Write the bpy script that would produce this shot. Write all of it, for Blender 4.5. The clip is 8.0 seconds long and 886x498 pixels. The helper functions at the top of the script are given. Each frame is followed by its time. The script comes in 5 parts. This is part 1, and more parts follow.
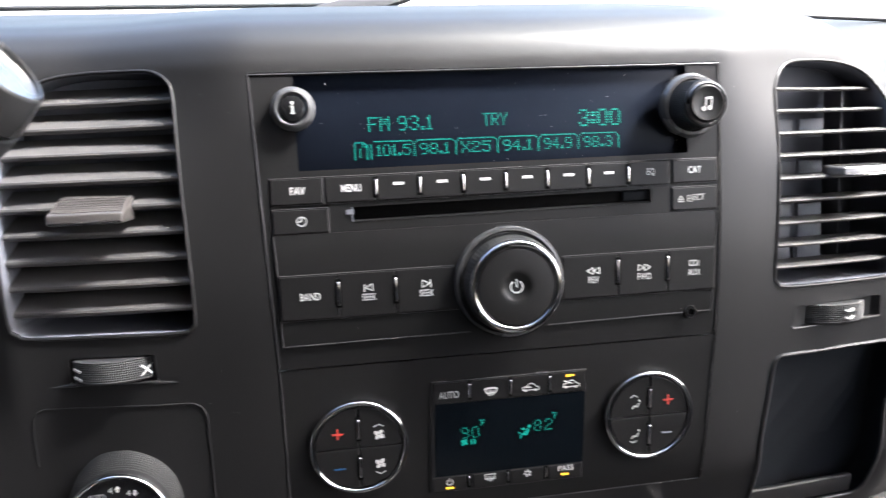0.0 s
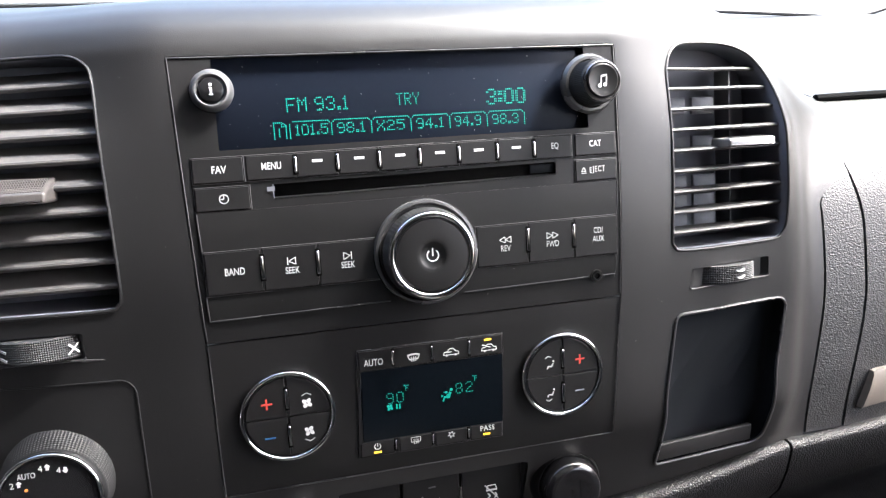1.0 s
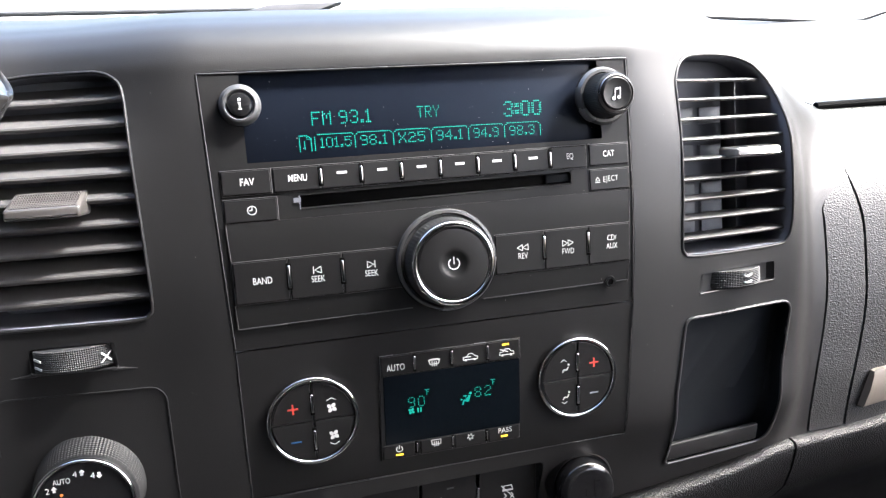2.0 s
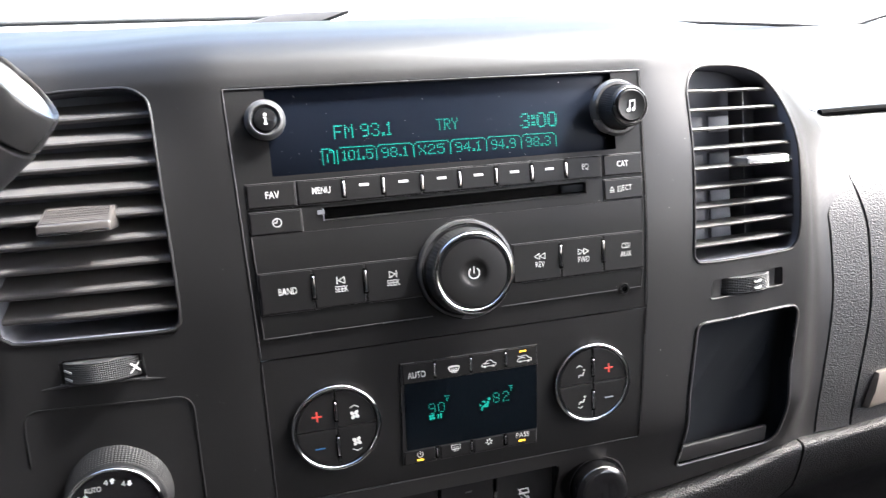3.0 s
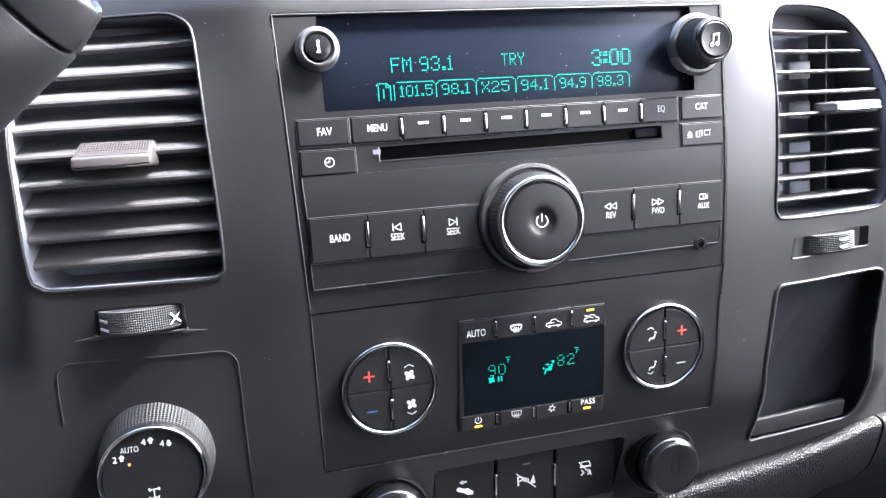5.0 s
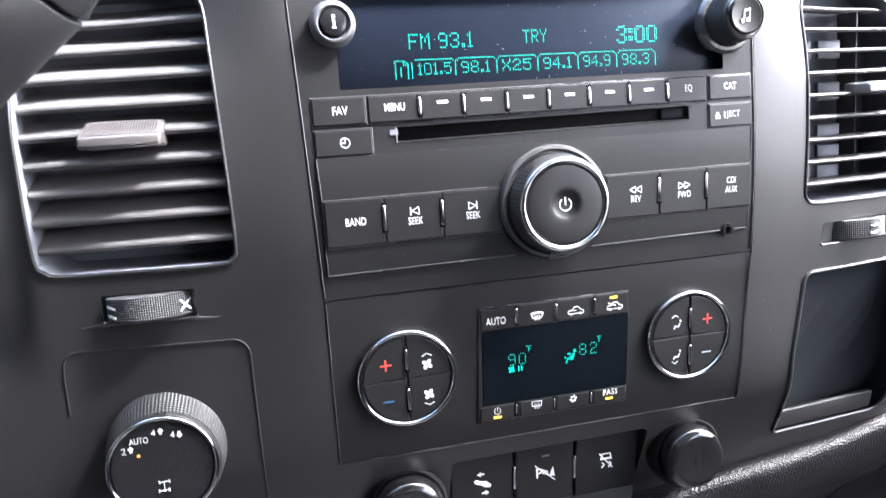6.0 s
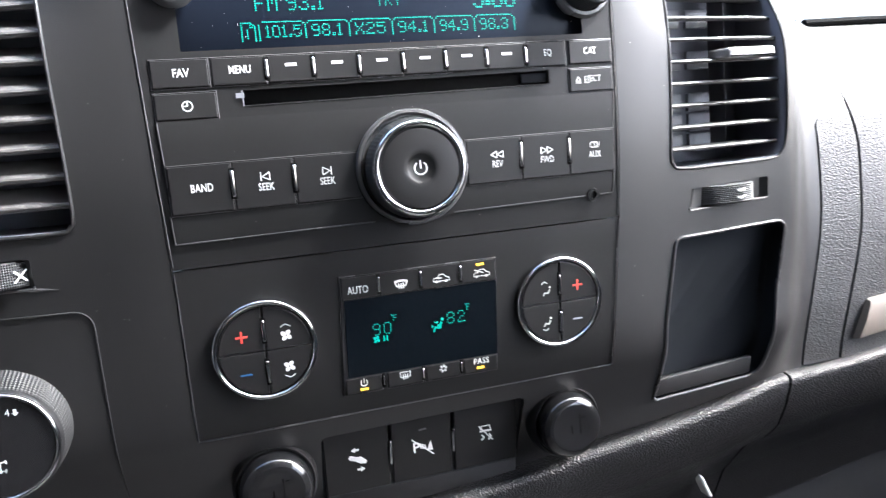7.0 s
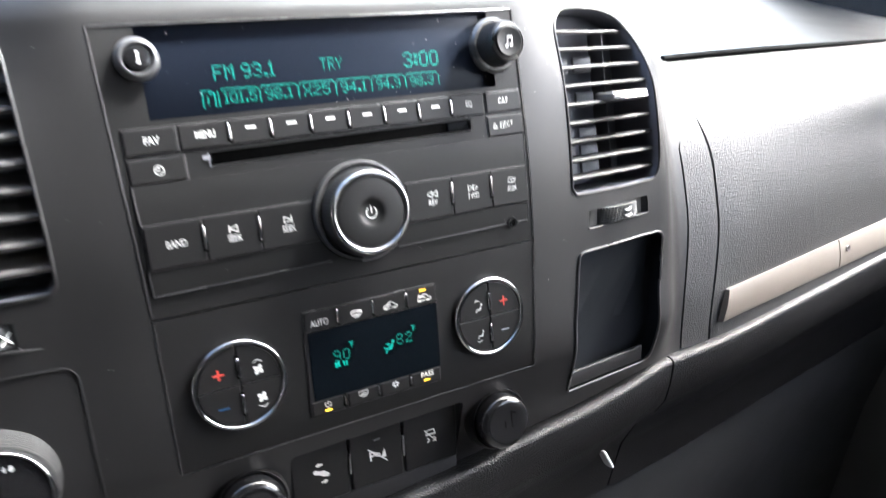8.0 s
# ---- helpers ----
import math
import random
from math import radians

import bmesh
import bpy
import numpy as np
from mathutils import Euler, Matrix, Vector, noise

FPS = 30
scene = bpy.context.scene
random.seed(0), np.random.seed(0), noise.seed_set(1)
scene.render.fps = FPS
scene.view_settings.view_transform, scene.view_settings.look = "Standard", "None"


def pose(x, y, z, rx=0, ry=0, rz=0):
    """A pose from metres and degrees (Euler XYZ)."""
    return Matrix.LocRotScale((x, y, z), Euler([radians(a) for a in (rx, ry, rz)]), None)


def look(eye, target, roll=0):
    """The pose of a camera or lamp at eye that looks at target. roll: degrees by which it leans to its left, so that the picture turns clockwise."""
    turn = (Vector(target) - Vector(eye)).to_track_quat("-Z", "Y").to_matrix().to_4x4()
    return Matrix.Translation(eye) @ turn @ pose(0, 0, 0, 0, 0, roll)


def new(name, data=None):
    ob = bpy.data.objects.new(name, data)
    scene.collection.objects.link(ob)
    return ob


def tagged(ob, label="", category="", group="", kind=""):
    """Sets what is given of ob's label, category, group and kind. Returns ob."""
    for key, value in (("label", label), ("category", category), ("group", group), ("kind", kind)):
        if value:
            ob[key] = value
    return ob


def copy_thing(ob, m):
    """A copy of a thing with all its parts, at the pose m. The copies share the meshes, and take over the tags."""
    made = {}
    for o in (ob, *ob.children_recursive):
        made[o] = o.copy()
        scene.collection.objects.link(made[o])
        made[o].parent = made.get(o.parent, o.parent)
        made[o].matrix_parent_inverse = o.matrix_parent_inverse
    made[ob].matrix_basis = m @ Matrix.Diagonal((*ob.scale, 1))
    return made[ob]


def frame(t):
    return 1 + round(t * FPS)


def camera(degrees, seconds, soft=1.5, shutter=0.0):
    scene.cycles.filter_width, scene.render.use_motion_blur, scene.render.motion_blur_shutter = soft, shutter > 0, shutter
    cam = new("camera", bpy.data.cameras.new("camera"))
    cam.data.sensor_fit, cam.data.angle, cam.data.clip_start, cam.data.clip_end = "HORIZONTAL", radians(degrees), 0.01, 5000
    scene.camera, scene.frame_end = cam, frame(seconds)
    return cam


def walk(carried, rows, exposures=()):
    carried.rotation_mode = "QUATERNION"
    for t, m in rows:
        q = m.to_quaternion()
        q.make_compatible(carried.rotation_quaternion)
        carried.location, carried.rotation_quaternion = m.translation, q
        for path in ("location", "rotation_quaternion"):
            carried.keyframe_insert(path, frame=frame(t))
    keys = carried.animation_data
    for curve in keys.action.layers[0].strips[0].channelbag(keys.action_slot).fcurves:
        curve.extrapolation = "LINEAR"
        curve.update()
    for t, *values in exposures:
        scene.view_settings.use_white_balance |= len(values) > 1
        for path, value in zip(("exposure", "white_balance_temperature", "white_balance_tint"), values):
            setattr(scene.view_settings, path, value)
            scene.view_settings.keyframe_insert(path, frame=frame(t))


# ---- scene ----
# All face work is laid out in millimetres on the plane of the centre stack:
# x right, y into the dash, z up; BASE leans that plane back in the cab.
LEAN_BACK = 15.0
BASE = pose(0, 0, 1.45, -LEAN_BACK, 0, 0)
MM = 0.001

cam = camera(63.6, 8.0, soft=1.15, shutter=0.5)
# seconds, eye x y z (mm on the stack's axes), yaw, pitch, roll (degrees)
PATH = [
    (0, -72.2, -306.7, -35.8, -8.54, -7.61, -2.52),
    (0.2, -64.8, -308.1, -37.6, -9.71, -7.73, -2.84),
    (0.5, -61.6, -313.8, -43.9, -10.95, -7.52, -3.20),
    (1, -65.7, -328.0, -49.0, -13.17, -7.44, -3.83),
    (1.5, -73.4, -333.3, -45.0, -13.39, -7.38, -3.98),
    (2.8, -91.8, -335.0, -38.5, -14.77, -7.85, -4.12),
    (3, -94.8, -337.4, -35.8, -14.44, -7.61, -4.35),
    (3.5, -115.1, -336.9, -34.7, -13.65, -7.45, -4.34),
    (4, -122.4, -324.0, -47.9, -12.73, -7.66, -4.23),
    (4.5, -114.2, -315.9, -61.1, -13.00, -7.70, -4.15),
    (4.7, -109.5, -313.1, -61.1, -13.12, -7.70, -4.08),
    (5.8, -116.2, -294.5, -56.9, -13.16, -8.70, -4.04),
    (6, -115.2, -294.7, -63.4, -12.86, -8.59, -4.10),
    (6.5, -95.8, -294.3, -69.6, -13.49, -8.83, -4.09),
    (7, -74.2, -303.2, -84.5, -16.15, -8.30, -4.87),
    (7.5, -95.1, -318.8, -80.0, -19.81, -8.91, -5.52),
    (7.8, -105.9, -319.7, -73.0, -25.63, -9.76, -6.58),
    (8, -120.4, -330.2, -57.9, -26.65, -9.63, -7.04),
]
walk(cam, [(t, BASE @ pose(x * MM, y * MM, z * MM, 90 + pitch, 0, yaw) @ pose(0, 0, 0, 0, 0, roll))
           for t, x, y, z, yaw, pitch, roll in PATH],
     exposures=[(0, 3.18, 6100, 11), (0.6, 3.21, 6100, 11), (1, 3.51, 6100, 11), (3.5, 3.51, 6100, 10), (4, 3.56, 6050, 11), (4.5, 4.12, 5750, 12), (6.4, 4.36, 5750, 11), (7, 4.04, 5800, 9), (7.5, 3.91, 5850, 8), (8, 3.81, 5950, 8)])

# ---- daylight ----
SUN_UP, SUN_TURN = 53.0, 99.0      # height, and turn from straight ahead towards the right
world = bpy.data.worlds.new("daylight")
scene.world = world
world.use_nodes = True
wn = world.node_tree.nodes
sky = wn.new("ShaderNodeTexSky")
sky.sky_type = "NISHITA"
sky.sun_disc = False
sky.sun_elevation = radians(SUN_UP)
sky.sun_rotation = radians(SUN_TURN)
sky.dust_density = 8.0
sky.air_density = 1.0
wn["Background"].inputs["Strength"].default_value = 0.15
world.node_tree.links.new(sky.outputs["Color"], wn["Background"].inputs["Color"])
sun_data = bpy.data.lights.new("sun", "SUN")
sun_data.energy, sun_data.angle, sun_data.color = 1.9, radians(10), (1.0, 0.985, 0.965)
sun = new("sun", sun_data)
sun_from = Vector((math.sin(radians(SUN_TURN)) * math.cos(radians(SUN_UP)),
                   math.cos(radians(SUN_TURN)) * math.cos(radians(SUN_UP)), math.sin(radians(SUN_UP))))
sun.matrix_basis = look(sun_from * 20, (0, 0, 0))


# ---- materials ----
def material(name, colour, rough=0.5, metal=0.0, grain=0.0, grain_size=0.0006, bump=0.0, spread=0.12,
             coat=0.0, leather=False, specular=0.5, stretch=1.0, deep=0.5):
    """A surface with a fine grain, slow smudges and matching roughness."""
    m = bpy.data.materials.new(name)
    m.use_nodes = True
    nt = m.node_tree
    n, link = nt.nodes, nt.links.new
    b = n["Principled BSDF"]
    b.inputs["Metallic"].default_value = metal
    b.inputs["Specular IOR Level"].default_value = specular
    b.inputs["Coat Weight"].default_value = coat
    b.inputs["Coat Roughness"].default_value = 0.08
    where = n.new("ShaderNodeTexCoord")
    slow = n.new("ShaderNodeTexNoise")
    slow.inputs["Scale"].default_value = 22.0
    slow.inputs["Detail"].default_value = 5.0
    link(where.outputs["Object"], slow.inputs["Vector"])
    tint = n.new("ShaderNodeMix")
    tint.data_type = "RGBA"
    tint.inputs["A"].default_value = (*[c * (1 - spread) for c in colour], 1)
    tint.inputs["B"].default_value = (*[min(1, c * (1 + spread)) for c in colour], 1)
    link(slow.outputs["Fac"], tint.inputs["Factor"])
    link(tint.outputs["Result"], b.inputs["Base Color"])
    span = n.new("ShaderNodeMapRange")
    span.inputs["To Min"].default_value = max(0.02, rough * 0.82)
    span.inputs["To Max"].default_value = min(1.0, rough * 1.18)
    link(slow.outputs["Fac"], span.inputs["Value"])
    link(span.outputs["Result"], b.inputs["Roughness"])
    if bump:
        if leather:
            fine = n.new("ShaderNodeTexVoronoi")
            fine.feature = "SMOOTH_F1"
            fine.inputs["Smoothness"].default_value = 0.6
            fine.inputs["Randomness"].default_value = 1.0
            out = fine.outputs["Distance"]
        else:
            fine = n.new("ShaderNodeTexNoise")
            fine.inputs["Detail"].default_value = 3.0
            out = fine.outputs["Fac"]
        fine.inputs["Scale"].default_value = 1.0 / grain_size
        squeeze = n.new("ShaderNodeMapping")
        squeeze.inputs["Scale"].default_value = (stretch, 1.0, 1.0)
        link(where.outputs["Object"], squeeze.inputs["Vector"])
        link(squeeze.outputs["Vector"], fine.inputs["Vector"])
        relief = n.new("ShaderNodeBump")
        relief.inputs["Strength"].default_value = bump
        relief.inputs["Distance"].default_value = grain_size * (deep if leather else 0.35)
        link(out, relief.inputs["Height"])
        link(relief.outputs["Normal"], b.inputs["Normal"])
    return m


def glow(name, colour, strength):
    m = bpy.data.materials.new(name)
    m.use_nodes = True
    b = m.node_tree.nodes["Principled BSDF"]
    b.inputs["Base Color"].default_value = (*[c * 0.2 for c in colour], 1)
    b.inputs["Emission Color"].default_value = (*colour, 1)
    b.inputs["Emission Strength"].default_value = strength
    return m


def clear_glass(name, tint=(0.93, 0.96, 0.95), rough=0.02, gloss_share=0.04):
    m = bpy.data.materials.new(name)
    m.use_nodes = True
    nt = m.node_tree
    n, link = nt.nodes, nt.links.new
    thin = n.new("ShaderNodeBsdfTransparent")
    thin.inputs["Color"].default_value = (*tint, 1)
    gloss = n.new("ShaderNodeBsdfGlossy")
    gloss.inputs["Roughness"].default_value = rough
    both = n.new("ShaderNodeMixShader")
    both.inputs["Fac"].default_value = gloss_share
    link(thin.outputs["BSDF"], both.inputs[1])
    link(gloss.outputs["BSDF"], both.inputs[2])
    link(both.outputs["Shader"], n["Material Output"].inputs["Surface"])
    return m


RAIL = material("coarse_grained_rail", (0.010, 0.010, 0.0106), 0.34, bump=1.0, grain_size=0.0010, leather=True, specular=0.4, deep=0.6)
SKIRT = material("satin_grey_skirt", (0.11, 0.11, 0.112), 0.27, metal=0.5)
SELECT = material("ribbed_selector_plastic", (0.014, 0.014, 0.0145), 0.5, bump=0.2, specular=0.3)
COVER = material("polished_black_cover", (0.008, 0.008, 0.0086), 0.2, coat=0.6)
BEZEL = material("charcoal_moulded_plastic", (0.0135, 0.0132, 0.0135), 0.42, bump=0.25, grain_size=0.0005, specular=0.5)
FACE = material("satin_black_plastic", (0.011, 0.0108, 0.011), 0.42, bump=0.18, grain_size=0.0004, specular=0.25)
KEY = material("soft_touch_black", (0.012, 0.0117, 0.012), 0.38, bump=0.12, grain_size=0.0004, specular=0.3)
# Lighter and smoother than the face, to stand in for highlights along edges.
EDGE_SHEEN = material("edge_sheen_moulding", (0.042, 0.041, 0.042), 0.28, specular=0.6)
DARK = material("matt_black_plastic", (0.024, 0.024, 0.026), 0.6, bump=0.2)
# Greyer than the plastic itself, to stand in for veiling glare in the vents.
THROAT = material("vent_throat_glare_grey", (0.15, 0.155, 0.18), 0.6, bump=0.2)
POCKET = material("matt_pocket_lining", (0.0095, 0.0115, 0.0145), 0.85, bump=0.1, specular=0.15)
RUBBER = material("black_ribbed_rubber", (0.032, 0.032, 0.033), 0.55, bump=0.3)
GLOSS = material("gloss_black_plastic", (0.013, 0.013, 0.014), 0.16)
SCREEN = material("smoked_display_window", (0.0035, 0.005, 0.007), 0.12, specular=0.14)
CHROME = material("bright_chrome", (0.72, 0.72, 0.73), 0.10, metal=1.0, spread=0.03)
SATIN = material("satin_dark_metal", (0.22, 0.21, 0.21), 0.28, metal=1.0)
COLLAR = material("satin_grey_collar", (0.16, 0.16, 0.165), 0.36, metal=0.55)
SLAT = material("vent_grey_plastic", (0.080, 0.076, 0.074), 0.38, bump=0.10, specular=0.35)
VANE = material("vent_inner_vane_plastic", (0.08, 0.08, 0.085), 0.5)
PADDLE = material("vent_inner_paddle_plastic", (0.15, 0.155, 0.175), 0.45)
# Lit copy of the grip grey: the right tab's sunlight is in its colour.
TAB_LIT = material("sunlit_grey_grip", (0.30, 0.29, 0.285), 0.3, metal=0.5)
TAB = material("ribbed_grey_grip", (0.066, 0.060, 0.057), 0.30, bump=0.2)
PAD = material("grained_soft_pad", (0.024, 0.024, 0.024), 0.36, bump=0.9, grain_size=0.00085, leather=True, stretch=0.7, deep=0.42)
LOWER = material("lower_dash_plastic", (0.030, 0.032, 0.034), 0.7, specular=0.3, bump=0.35, grain_size=0.0012, leather=True)
# Near-black that stands in for shade in the slot, gaps, seam and relief.
GAP_BLACK = material("matt_gap_black", (0.004, 0.004, 0.004), 0.9, specular=0.05)
TRIM = material("champagne_silver_trim", (0.15, 0.134, 0.116), 0.45, metal=0.25, bump=0.06, spread=0.05)
SILVER = material("silver_cluster_trim", (0.45, 0.45, 0.44), 0.35, metal=0.5, spread=0.05)
CAP = material("smooth_lever_cap", (0.05, 0.05, 0.052), 0.26, bump=0.1)
DISH = material("glossy_lever_dish", (0.10, 0.10, 0.102), 0.14, coat=1.0, specular=0.8)
LEVER = material("black_lever_plastic", (0.024, 0.024, 0.026), 0.38, bump=0.3, grain_size=0.0006)
INK = material("white_print", (0.66, 0.66, 0.65), 0.5, spread=0.05)
INK_PALE = material("pale_print", (0.55, 0.55, 0.53), 0.5, spread=0.05)
# Blue print greyed, with the sheen on the right dial put into it.
INK_BLUE_SHEEN = material("sheen_greyed_blue_print", (0.24, 0.26, 0.30), 0.5, spread=0.05)
INK_GREY = material("grey_print", (0.30, 0.30, 0.29), 0.5, spread=0.05)
INK_RED = material("red_print", (0.55, 0.06, 0.045), 0.5, spread=0.05)
INK_BLUE = material("blue_print", (0.02, 0.09, 0.22), 0.5, spread=0.05)
INK_ORANGE = material("orange_pointer", (0.85, 0.28, 0.06), 0.5, spread=0.05)
GREEN = glow("green_display_segments", (0.01, 0.60, 0.42), 0.14)
TEAL = glow("teal_display_segments", (0.01, 0.62, 0.46), 0.055)
AMBER = glow("amber_indicator", (1.0, 0.52, 0.03), 0.32)
DUST = material("pale_dust", (0.55, 0.53, 0.50), 0.9)
HEADLINER = material("grey_headliner", (0.18, 0.175, 0.17), 0.9, bump=0.4, grain_size=0.003)
LINER = material("grey_cab_lining", (0.08, 0.08, 0.08), 0.85, bump=0.4, grain_size=0.003)
FLOORING = material("grey_cab_carpet", (0.02, 0.0195, 0.019), 0.95, bump=0.6, grain_size=0.003)
CARPET = material("black_cab_carpet", (0.012, 0.012, 0.013), 0.95, bump=0.6, grain_size=0.003)
GROUND = material("pale_concrete", (0.50, 0.48, 0.45), 0.9, spread=0.2)
GLASS = clear_glass("windshield_glass")
LENS = clear_glass("smoked_display_lens", (0.80, 0.83, 0.88), 0.1, 0.0)
BOARD = material("dark_display_board", (0.012, 0.015, 0.0225), 0.3, specular=0.14)


# ---- building helpers ----
ORIGIN = {}


def thing(name, label, category, at=(0, 0, 0), group="", kind=""):
    """An empty on the stack's axes at a point in millimetres, to carry parts."""
    ob = new(name)
    ob.empty_display_size = 0.01
    ob.matrix_basis = BASE @ Matrix.Translation(Vector(at) * MM)
    ORIGIN[ob] = Vector(at)
    return tagged(ob, label, category, group, kind)


def bend(z):
    """The slow bow of the stack's face from top to bottom."""
    k = 9 * SUB
    return float(np.interp(z, S_STACK[:k, 1], S_STACK[:k, 0]))


def shade_smooth(bm, degrees=32):
    for f in bm.faces:
        f.smooth = True
    for e in bm.edges:
        if len(e.link_faces) == 2 and e.calc_face_angle(0) > radians(degrees):
            e.smooth = False


def part(name, bm, mat, parent=None, label="", bowed=False, at=None, smooth=32):
    """Links a bmesh drawn in millimetres as one mesh object under a thing or a part."""
    if bowed:
        for v in bm.verts:
            v.co.y += bend(v.co.z)
    o = ORIGIN[parent] if parent is not None else Vector(at or (0, 0, 0))
    for v in bm.verts:
        v.co = (v.co - o) * MM
    bm.normal_update()
    shade_smooth(bm, smooth)
    me = bpy.data.meshes.new(name)
    bm.to_mesh(me)
    bm.free()
    me.materials.append(mat)
    ob = new(name, me)
    ORIGIN[ob] = o.copy()
    if parent is not None:
        ob.parent = parent
    else:
        ob.matrix_basis = BASE @ Matrix.Translation(o * MM)
    if label:
        ob["label"] = label
    return ob


def block(x0, x1, z0, z1, front, back, r=0.6, seg=2, bm=None):
    """A box with rounded edges."""
    bm = bm or bmesh.new()
    cs = [bm.verts.new((x, y, z)) for y in (front, back) for x, z in ((x0, z0), (x1, z0), (x1, z1), (x0, z1))]
    fs = [(0, 1, 2, 3), (7, 6, 5, 4), (0, 4, 5, 1), (1, 5, 6, 2), (2, 6, 7, 3), (3, 7, 4, 0)]
    faces = [bm.faces.new([cs[i] for i in f]) for f in fs]
    if r > 0:
        edges = {e for f in faces for e in f.edges if not all(v in cs[4:] for v in e.verts)}
        bmesh.ops.bevel(bm, geom=list(edges), offset=r, segments=seg, profile=0.5, affect="EDGES")
    return bm


def lathe(profile, cx, cz, seg=64, ribs=None, bm=None):
    """Turns (radius, y) round the y axis at (cx, cz). ribs: (first, last, depth) rows whose radius is knurled."""
    bm = bm or bmesh.new()
    rings = []
    for k, (r, y) in enumerate(profile):
        if r <= 1e-6:
            rings.append([bm.verts.new((cx, y, cz))])
            continue
        ring = []
        for a in range(seg):
            rr = r
            if ribs and ribs[0] <= k <= ribs[1] and a % 2:
                rr -= ribs[2]
            an = 2 * math.pi * a / seg
            ring.append(bm.verts.new((cx + rr * math.cos(an), y, cz + rr * math.sin(an))))
        rings.append(ring)
    for a, b in zip(rings, rings[1:]):
        if len(a) == 1 and len(b) == 1:
            continue
        for i in range(seg):
            j = (i + 1) % seg
            if len(a) == 1:
                bm.faces.new((a[0], b[j], b[i]))
            elif len(b) == 1:
                bm.faces.new((a[i], a[j], b[0]))
            else:
                bm.faces.new((a[i], a[j], b[j], b[i]))
    bmesh.ops.recalc_face_normals(bm, faces=bm.faces)
    return bm


def rounded(corners, step=8):
    """An outline from (x, z, radius) corners, with the corners turned round."""
    pts, n = [], len(corners)
    for i, (x, z, r) in enumerate(corners):
        p = Vector((x, z))
        a = (Vector(corners[i - 1][:2]) - p).normalized()
        b = (Vector(corners[(i + 1) % n][:2]) - p).normalized()
        if r < 0.05:
            pts.append((x, z))
            continue
        half = a.angle(b) / 2
        d = r / math.tan(half)
        c = p + (a + b).normalized() * (r / math.sin(half))
        s, e = p + a * d - c, p + b * d - c
        turn = s.angle_signed(e)
        for k in range(step + 1):
            w = -turn * k / step
            pts.append((c.x + s.x * math.cos(w) - s.y * math.sin(w), c.y + s.x * math.sin(w) + s.y * math.cos(w)))
    return pts


def prism(outline, front, back, bm=None, r=0.0):
    """An outline in x, z drawn out from front to back, with its front edge eased by r. front and back may be functions of x and z."""
    bm = bm or bmesh.new()
    at = lambda d, x, z: d(x, z) if callable(d) else d  # noqa: E731
    f = [bm.verts.new((x, at(front, x, z), z)) for x, z in outline]
    b = [bm.verts.new((x, at(back, x, z), z)) for x, z in outline]
    face = bm.faces.new(f)
    bm.faces.new(b[::-1])
    n = len(f)
    for i in range(n):
        bm.faces.new((f[i], b[i], b[(i + 1) % n], f[(i + 1) % n]))
    bmesh.ops.recalc_face_normals(bm, faces=bm.faces)
    if r:
        bmesh.ops.bevel(bm, geom=list(face.edges), offset=r, segments=2, profile=0.5, affect="EDGES")
    return bm


def tube(points, radius, bm=None, closed=False, seg=8, flat=1.0):
    """A round bar along points (x, y, z)."""
    bm = bm or bmesh.new()
    pts = [Vector(p) for p in points]
    n, rings = len(pts), []
    for i, p in enumerate(pts):
        d = (pts[(i + 1) % n] - pts[i - 1]) if closed or 0 < i < n - 1 else (pts[1] - pts[0] if i == 0 else pts[-1] - pts[-2])
        d.normalize()
        u = d.cross(Vector((0, 1, 0)))
        u = u.normalized() if u.length > 1e-4 else Vector((1, 0, 0))
        w = d.cross(u).normalized()
        rr = radius[i] if isinstance(radius, (list, tuple)) else radius
        rings.append([bm.verts.new(p + rr * (math.cos(2 * math.pi * k / seg) * u + flat * math.sin(2 * math.pi * k / seg) * w)) for k in range(seg)])
    for i in range(n if closed else n - 1):
        a, b = rings[i], rings[(i + 1) % n]
        for k in range(seg):
            bm.faces.new((a[k], a[(k + 1) % seg], b[(k + 1) % seg], b[k]))
    if not closed:
        bm.faces.new(rings[0])
        bm.faces.new(rings[-1][::-1])
    bmesh.ops.recalc_face_normals(bm, faces=bm.faces)
    return bm


def along(points, step=5.0, closed=False):
    """Points joined by short steps, to follow a bowed face."""
    ends = list(zip(points, points[1:] + points[:1])) if closed else list(zip(points, points[1:]))
    out = []
    for p, q in ends:
        n = max(1, int(math.dist(p, q) / step))
        out += [tuple(a + (b - a) * k / n for a, b in zip(p, q)) for k in range(n)]
    return out if closed else out + [points[-1]]


def bead(points, radius, closed=False):
    return tube(along(points, 4.0, closed), radius, closed=closed)


def ink(polys, y, bm=None, thick=0.12):
    """Printed shapes: outlines of (x, z) on a face at depth y."""
    bm = bm or bmesh.new()
    for poly in polys:
        prism(poly, y - thick, y + 0.1, bm)
    return bm


def bar(x0, z0, x1, z1, w):
    """A stroke as an outline."""
    d = Vector((x1 - x0, z1 - z0))
    n = Vector((-d.y, d.x)).normalized() * (w / 2)
    return [(x0 + n.x, z0 + n.y), (x1 + n.x, z1 + n.y), (x1 - n.x, z1 - n.y), (x0 - n.x, z0 - n.y)]


